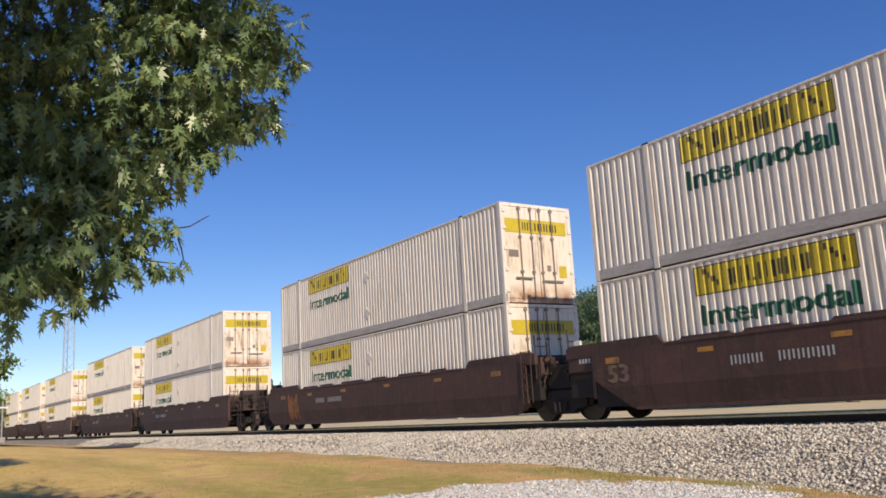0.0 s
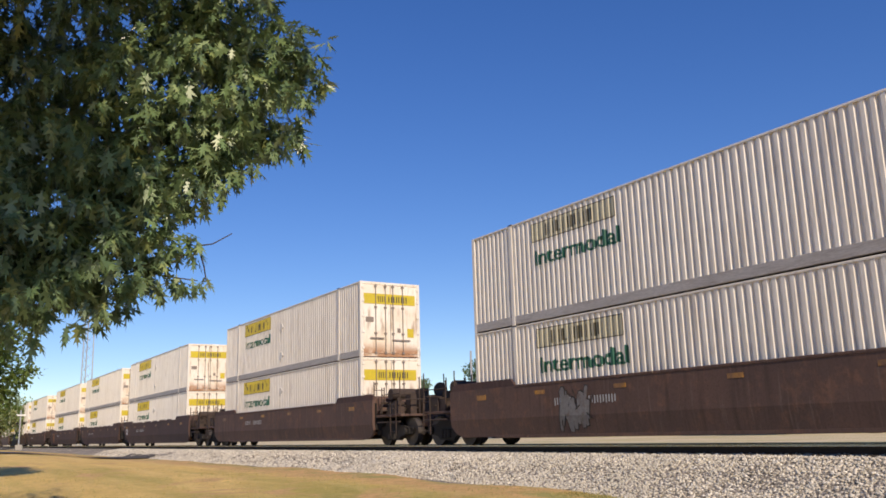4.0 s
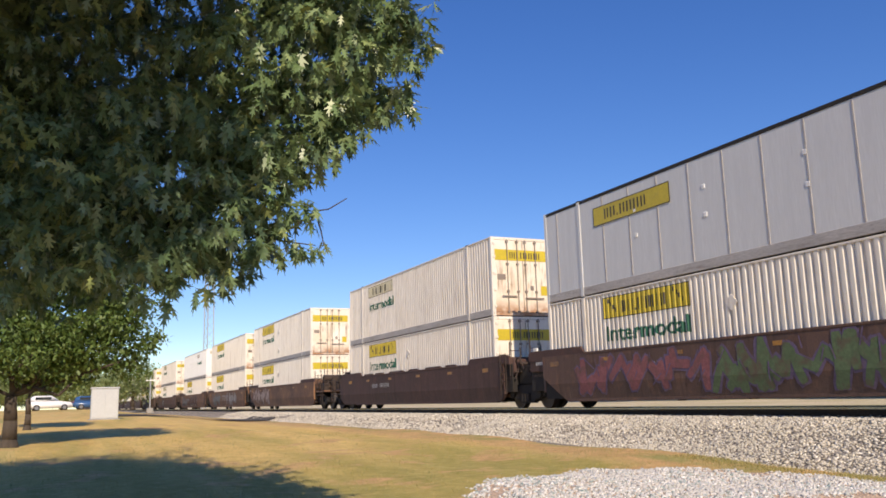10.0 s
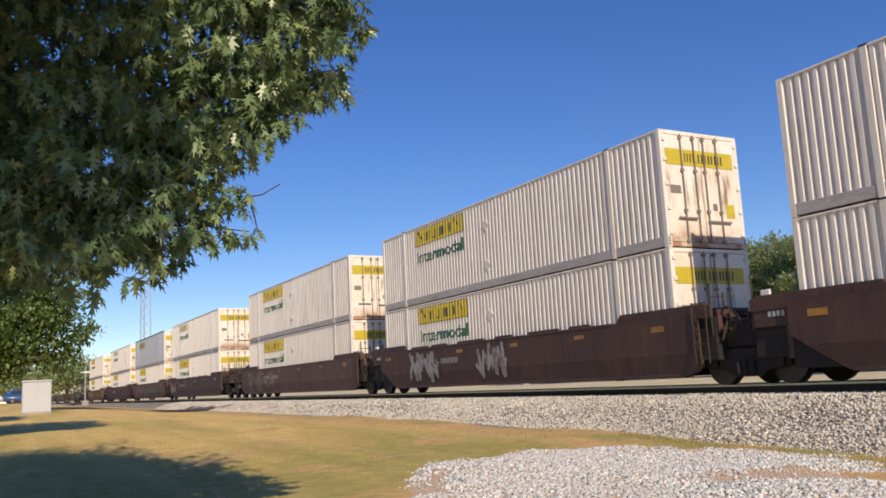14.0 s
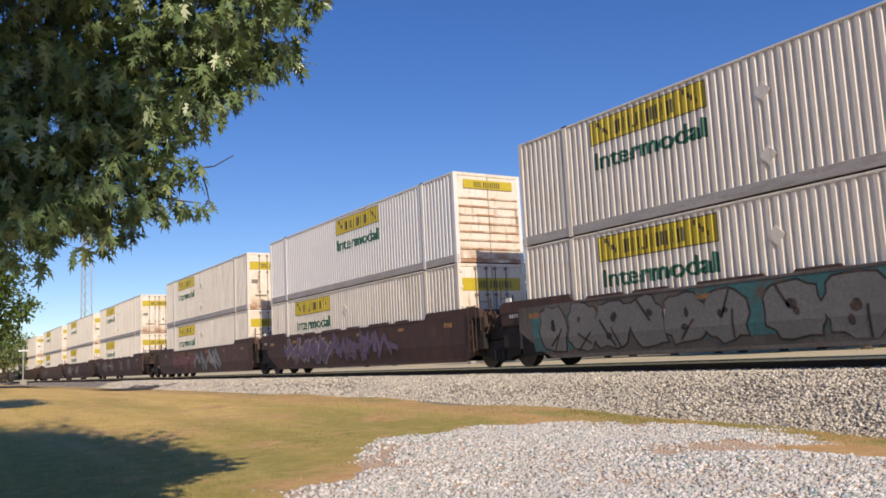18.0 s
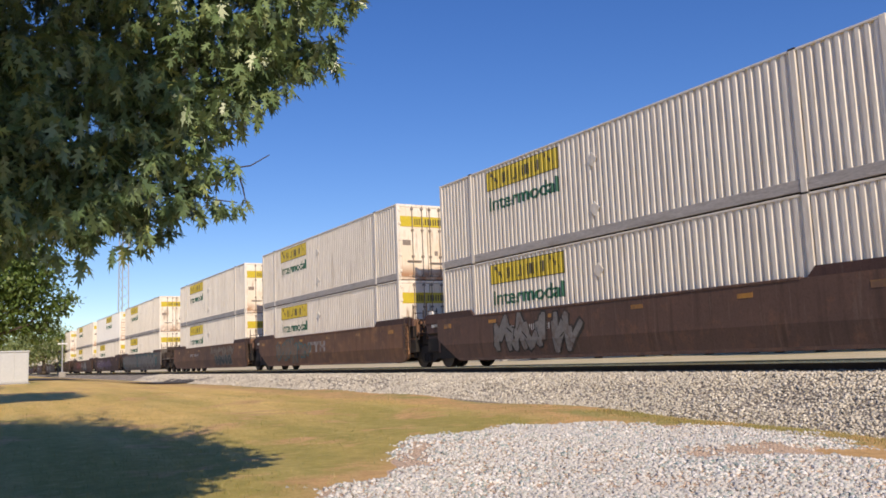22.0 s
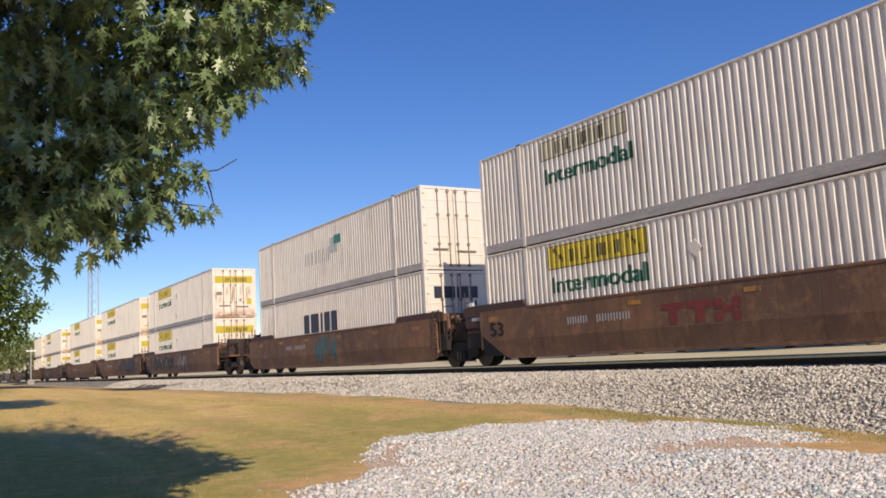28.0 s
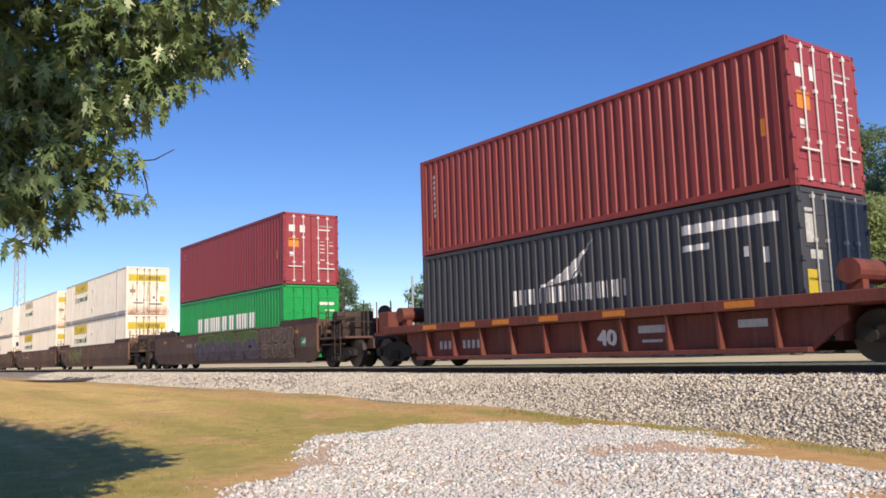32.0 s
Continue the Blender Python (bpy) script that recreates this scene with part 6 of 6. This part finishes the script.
# mown grass on the near lawn
grng = np.random.default_rng(21)
gxp, gyp = grng.uniform(-6, 11.6, 60000), 9 + 24 * grng.uniform(0, 1, 60000) ** 1.3
ok = (drive_mask(gxp, gyp) < grng.uniform(-0.6, 0.1, 60000)) & (np.sin(1.3 * gxp + 0.5 * gyp) + np.sin(0.8 * gyp - 0.9 * gxp) > grng.uniform(-2.2, 0.8, 60000))
gxp, gyp = gxp[ok], gyp[ok]
gxp, gyp = np.concatenate([gxp, grng.normal(11.65, 0.28, 9000)]), np.concatenate([gyp, grng.uniform(4.5, 14.0, 9000)])
GRASS = leaf_material("dry_grass_blade", [(0.56, 0.42, 0.18), (0.36, 0.33, 0.11), (0.22, 0.24, 0.07), (0.44, 0.36, 0.14), (0.28, 0.28, 0.08), (0.62, 0.48, 0.24)], 0.3, 0.7)
grass_me = leaf_cloud("grass", np.stack([gxp, gyp, np.maximum(ground_bumps(gxp, gyp), np.where(gxp > 11.0, ballast_z(gxp, gyp), -9)) + np.clip(drive_lift(gxp, gyp), 0, 0.1) - 0.004], -1), grng.uniform(0.03, 0.075, len(gxp)), BLADE, grng, -1.0)
grass_me.materials.append(GRASS)
tagged(new("grass", grass_me), "short dry and green blades of mown grass", "grass", kind="stuff")

# woodland beyond the track
wr = random.Random(8)


def woodland_masses(r, ht, width, low):
    """Uneven leafy masses from the lowest boughs to the top of a tree."""
    out = []
    for k in range(15):
        u = (k + 0.5) / 15
        reach = width * (1 - 0.75 * max(0, u - 0.35) / 0.65) * r.uniform(0.5, 1.0)
        a = k * 2.4 + r.uniform(-0.4, 0.4)
        m = r.uniform(0.9, 1.5) * (1.15 - 0.4 * u)
        out.append((reach * math.cos(a), reach * math.sin(a), ht * (low + (0.96 - low) * u) - 0.3, m * 1.15, m * 1.15, m * 0.9))
    return out


for k in range(20):
    hd = -24.0 - k * 2.3 + wr.uniform(-0.6, 0.6)
    X = 47 + wr.uniform(-2, 10)
    Y = X / math.tan(radians(-hd))
    ht = (11.6 if hd > -29.3 else 8.2 if hd > -31 else 9.2 if hd > -38.5 else 13.6 if hd > -42.5 else 12.3 if hd > -64.5 else 5.5) + wr.uniform(-2.2, 1.6)
    if -34.0 < hd < -30.5 or -38.7 < hd < -36.9:
        continue
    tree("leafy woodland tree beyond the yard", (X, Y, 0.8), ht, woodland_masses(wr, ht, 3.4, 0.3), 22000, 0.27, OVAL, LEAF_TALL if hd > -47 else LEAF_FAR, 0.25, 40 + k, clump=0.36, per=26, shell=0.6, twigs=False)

for hd, X, ht in ((-56.5, 63, 17.0), (-59.5, 60, 18.5), (-62.8, 62, 18.0), (-66.0, 60, 15.0)):
    tree("tall dark tree standing over the woodland", (X, X / math.tan(radians(-hd)), 0.8), ht, woodland_masses(wr, ht, 3.4, 0.4), 20000, 0.27, OVAL, LEAF_TALL, 0.3, int(-hd * 10), clump=0.36, per=26, shell=0.6, twigs=False)

# ---- things on the lawn ----
BOXPAINT = material("pale_cabinet_paint", (0.56, 0.58, 0.59), (0.50, 0.52, 0.53), 0.5, fine_mix=0.04, bump=0.02)
CONCRETE = material("weathered_concrete", (0.42, 0.40, 0.37), (0.34, 0.32, 0.29), 0.9)
cab = thing("utility_cabinet", "pale grey metal utility cabinet on the lawn", "utility cabinet")
cab.location = (2.3, 45.0, 1.0)
part("body", boxes((-0.62, 0.62, -0.4, 0.4, 0.06, 1.5), bevel=0.02), BOXPAINT, cab)
part("lid", boxes((-0.66, 0.66, -0.44, 0.44, 1.5, 1.58), bevel=0.02), BOXPAINT, cab)
part("plinth", boxes((-0.7, 0.7, -0.48, 0.48, -0.15, 0.06), bevel=0.01), CONCRETE, cab, "concrete plinth")
part("door", boxes((-0.55, 0.0, -0.415, -0.39, 0.12, 1.44), (0.01, 0.56, -0.415, -0.39, 0.12, 1.44), bevel=0.006), BOXPAINT, cab)

MAST = material("galvanised_mast", (0.55, 0.57, 0.6), (0.45, 0.47, 0.5), 0.5, 0.4)
mast = thing("radio_mast", "slender grey lattice radio mast far off", "radio mast")
mast.location = (24.0, 150.0, 0.8)
for sx, syy in ((-0.9, -0.6), (0.9, -0.6), (0, 0.9)):
    part("leg", rod(bmesh.new(), (sx, syy, 0), (sx * 0.8, syy * 0.8, 24), 0.09, 6), MAST, mast)
lat = bmesh.new()
for k in range(16):
    s0, s1 = 1 - 0.2 * k / 16, 1 - 0.2 * (k + 1) / 16
    q = [(-0.9, -0.6), (0.9, -0.6), (0, 0.9)]
    for i in range(3):
        a, b = q[i], q[(i + 1) % 3]
        rod(lat, (a[0] * s0, a[1] * s0, 1.5 * k), (b[0] * s1, b[1] * s1, 1.5 * (k + 1)), 0.03, 4)
part("lattice", lat, MAST, mast)


pole = thing("utility_pole", "slim pale pole beyond the yard", "pole")
pole.location = (45.0, 67.2, 0.8)
part("shaft", rod(bmesh.new(), (0, 0, 0), (0, 0, 8.3), 0.14, 10, 0.09), MAST, pole)
part("base", boxes((-0.3, 0.3, -0.3, 0.3, -0.1, 0.5), bevel=0.03), CONCRETE, pole, "concrete base")


# ---- far end of the lawn ----
CARWHITE = material("white_car_paint", (0.80, 0.81, 0.82), (0.76, 0.77, 0.78), 0.25, bump=0, fine_mix=0.02)
CARBLUE = material("blue_car_paint", (0.05, 0.12, 0.28), (0.04, 0.10, 0.24), 0.25, bump=0, fine_mix=0.02)
CARGLASS = material("dark_car_glass", (0.03, 0.035, 0.04), (0.04, 0.045, 0.05), 0.08, bump=0, fine_mix=0)
TYRE = material("tyre_rubber", (0.02, 0.02, 0.02), (0.03, 0.03, 0.03), 0.85)
CHROME = material("wheel_alloy", (0.5, 0.5, 0.5), (0.4, 0.4, 0.4), 0.3, 0.8, bump=0)


def parked_car(label, paintmat, x, y, z, turn):
    """A parked estate car, nose towards +x."""
    c = thing("parked_car", label, "car")
    c.matrix_basis = pose(x, y, z, 0, 0, turn)

    def shell(outline, w0, w1, zlo, zhi):
        bm = bmesh.new()
        n = len(outline)
        sides = []
        for s in (-1, 1):
            sides.append([bm.verts.new((px, s * (w0 + (w1 - w0) * max(0, (pz - zlo) / (zhi - zlo))), pz)) for px, pz in outline])
        bm.faces.new(sides[0])
        bm.faces.new(sides[1][::-1])
        for k in range(n):
            bm.faces.new((sides[0][k], sides[1][k], sides[1][(k + 1) % n], sides[0][(k + 1) % n]))
        bmesh.ops.bevel(bm, geom=bm.edges[:], offset=0.05, segments=2, affect="EDGES")
        return bm
    part("body", shell([(-2.3, 0.35), (-2.35, 0.9), (-2.25, 1.05), (1.0, 1.05), (2.1, 0.92), (2.35, 0.65), (2.3, 0.3), (1.85, 0.25), (-1.85, 0.25)], 0.9, 0.88, 0.3, 1.05), paintmat, c, "", True)
    part("cabin", shell([(-2.2, 1.03), (-1.85, 1.58), (-1.5, 1.68), (0.1, 1.68), (0.95, 1.06)], 0.86, 0.66, 1.03, 1.68), paintmat, c, "", True)
    for s in (-1, 1):
        part("side_window", boxes((-1.6, 0.05, s * 0.775 - 0.03, s * 0.775 + 0.03, 1.12, 1.52), bevel=0.02), CARGLASS, c, "dark glass")
        for wx in (-1.45, 1.45):
            wh = part("wheel", rod(bmesh.new(), (0, -0.11, 0), (0, 0.11, 0), 0.34, 20), TYRE, c, "black tyre")
            wh.location = (wx, s * 0.84, 0.34)
            part("rim", rod(bmesh.new(), (0, -0.125, 0), (0, 0.125, 0), 0.21, 16), CHROME, wh, "alloy rim")
        part("headlight", boxes((2.12, 2.3, s * 0.66 - 0.16, s * 0.66 + 0.16, 0.72, 0.86), bevel=0.03), CHROME, c)
        part("tail_light", boxes((-2.38, -2.28, s * 0.72 - 0.1, s * 0.72 + 0.1, 0.85, 1.1), bevel=0.02), REDLET, c)
    return c


parked_car("white estate car parked beyond the lawn", CARWHITE, -0.3, 108.0, lawn_z(-0.3, 108.0), 8)
parked_car("blue car parked behind a white one", CARBLUE, 4.6, 118.0, lawn_z(4.6, 118.0), 8)
parked_car("white car parked beside the young trees", CARWHITE, -10.3, 104.0, lawn_z(-10.3, 104.0), 12)

for k in range(13):
    tx, ty = -38 + 4.1 * k + wr.uniform(-1.5, 1.5), 148 + wr.uniform(-8, 14)
    ht = wr.uniform(6.5, 9.5)
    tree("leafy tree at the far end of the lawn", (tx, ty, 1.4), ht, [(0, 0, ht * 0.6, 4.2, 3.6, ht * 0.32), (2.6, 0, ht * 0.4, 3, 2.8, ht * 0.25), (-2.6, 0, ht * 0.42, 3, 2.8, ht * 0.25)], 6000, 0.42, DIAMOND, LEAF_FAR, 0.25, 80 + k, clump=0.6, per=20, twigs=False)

# level crossing far along the track
ASPHALT = material("worn_asphalt", (0.075, 0.065, 0.06), (0.055, 0.05, 0.045), 0.9, scale=0.6)
xs_road, ys_road = np.arange(3.0, 13.2, 0.6), np.arange(52.0, 59.1, 1.0)
road = tagged(new("road", grid_mesh("road", xs_road, ys_road, lambda x, y: np.maximum(lawn_z(x, y) + 0.05, np.where(x > 10.9, ballast_z(x, y) + 0.03, -9)))), "dark worn asphalt patch beside the track", "road", kind="structure")
road.data.materials.append(ASPHALT)
signal = thing("crossing_signal", "pale metal crossing signal post by the rails", "crossing signal")
signal.location = (12.0, 122.0, 0.75)
part("post", rod(bmesh.new(), (0, 0, 0), (0, 0, 5.2), 0.09, 10), MAST, signal)
part("base", boxes((-0.4, 0.4, -0.4, 0.4, 0, 0.7), bevel=0.03), CONCRETE, signal)
part("crossbuck", boxes((-0.6, 0.6, -0.13, -0.1, 4.3, 4.5), bevel=0.01), CLEANWHITE, signal).rotation_euler.y = 0.0
part("lamp_hood", boxes((-0.55, -0.25, -0.3, -0.1, 3.2, 3.5), bevel=0.03), DARK, signal)
part("lamp_hood", boxes((0.25, 0.55, -0.3, -0.1, 3.2, 3.5), bevel=0.03), DARK, signal)
for gx0, lean in ((-4.3, 0.5), (-3.6, 1.3)):
    guy = thing("guy_guard", "yellow plastic guard on a guy wire", "guy guard", "guards on guy wires")
    guy.location = (gx0, 40.0, float(lawn_z(gx0, 40.0)))
    part("tube", rod(bmesh.new(), (0, 0, 0), (-lean, 0.4, 2.0), 0.05, 8), YELLOW, guy)
    part("wire", rod(bmesh.new(), (-lean, 0.4, 2.0), (-lean * 1.6, 0.64, 3.2), 0.012, 5), ROD, guy)

# the bare twig that hangs out of the crown
twig = thing("dead_twig", "thin bare twig with a few curled leaves", "twig")
twig.location = (1.38, 6.3, 2.86)
part("stem", (lambda bm: (limb(bm, [Vector(p) for p in ((-0.5, 0.1, 0.05), (0.0, 0.0, 0.0), (0.22, -0.02, 0.03), (0.40, -0.04, 0.17), (0.5, -0.05, 0.19), (0.64, -0.08, 0.28))], 0.011, 0.004, 5), limb(bm, [Vector(p) for p in ((0.4, -0.04, 0.15), (0.44, -0.04, 0.02), (0.46, -0.05, -0.1))], 0.009, 0.004, 5), limb(bm, [Vector(p) for p in ((-0.1, 0, -0.02), (0.15, -0.02, -0.08), (0.4, -0.03, -0.1))], 0.009, 0.004, 5), bm)[-1])(bmesh.new()), BARK, twig)
trg = np.random.default_rng(4)
hang = np.array([(0.46, -0.05, -0.1), (0.30, -0.03, -0.1), (0.24, -0.02, -0.1), (0.05, 0, -0.08), (0.38, -0.03, -0.11), (0.40, -0.03, -0.12), (0.15, -0.02, -0.09)])
tl = leaf_cloud("curled_leaves", np.repeat(hang, 4, 0) + trg.normal(0, 0.02, (28, 3)), trg.uniform(0.09, 0.17, 28), LOBED, trg, 1.3)
tl.materials.append(LEAF_OAK)
tagged(part("curled_leaves", tl, None, twig), "dull green leaves")["kind"] = "stuff"


# ---- what moves ----
TRAIN_TRAVEL = [(0, -3.82), (1, 14.54), (2, 32.81), (3, 51.00), (4, 69.15), (5, 87.26), (6, 105.30), (7, 123.28), (8, 141.27), (9, 159.34), (10, 177.44), (11, 195.48), (12, 213.43), (13, 231.25), (14, 248.96), (15, 266.52), (16, 283.99), (17, 301.41), (18, 318.79), (19, 336.08), (20, 353.29), (21, 370.47), (22, 387.64), (23, 404.80), (24, 421.93), (25, 439.02), (26, 456.08), (27, 473.14), (28, 490.16), (29, 507.09), (30, 523.95), (31, 540.69), (32, 557.33)]


def motions():
    """The whole train rolls along the rails past the viewer."""
    for ob, y, z in MOVERS:
        walk(ob, [(t, pose(TRACK, y + s, z)) for t, s in TRAIN_TRAVEL])


motions()
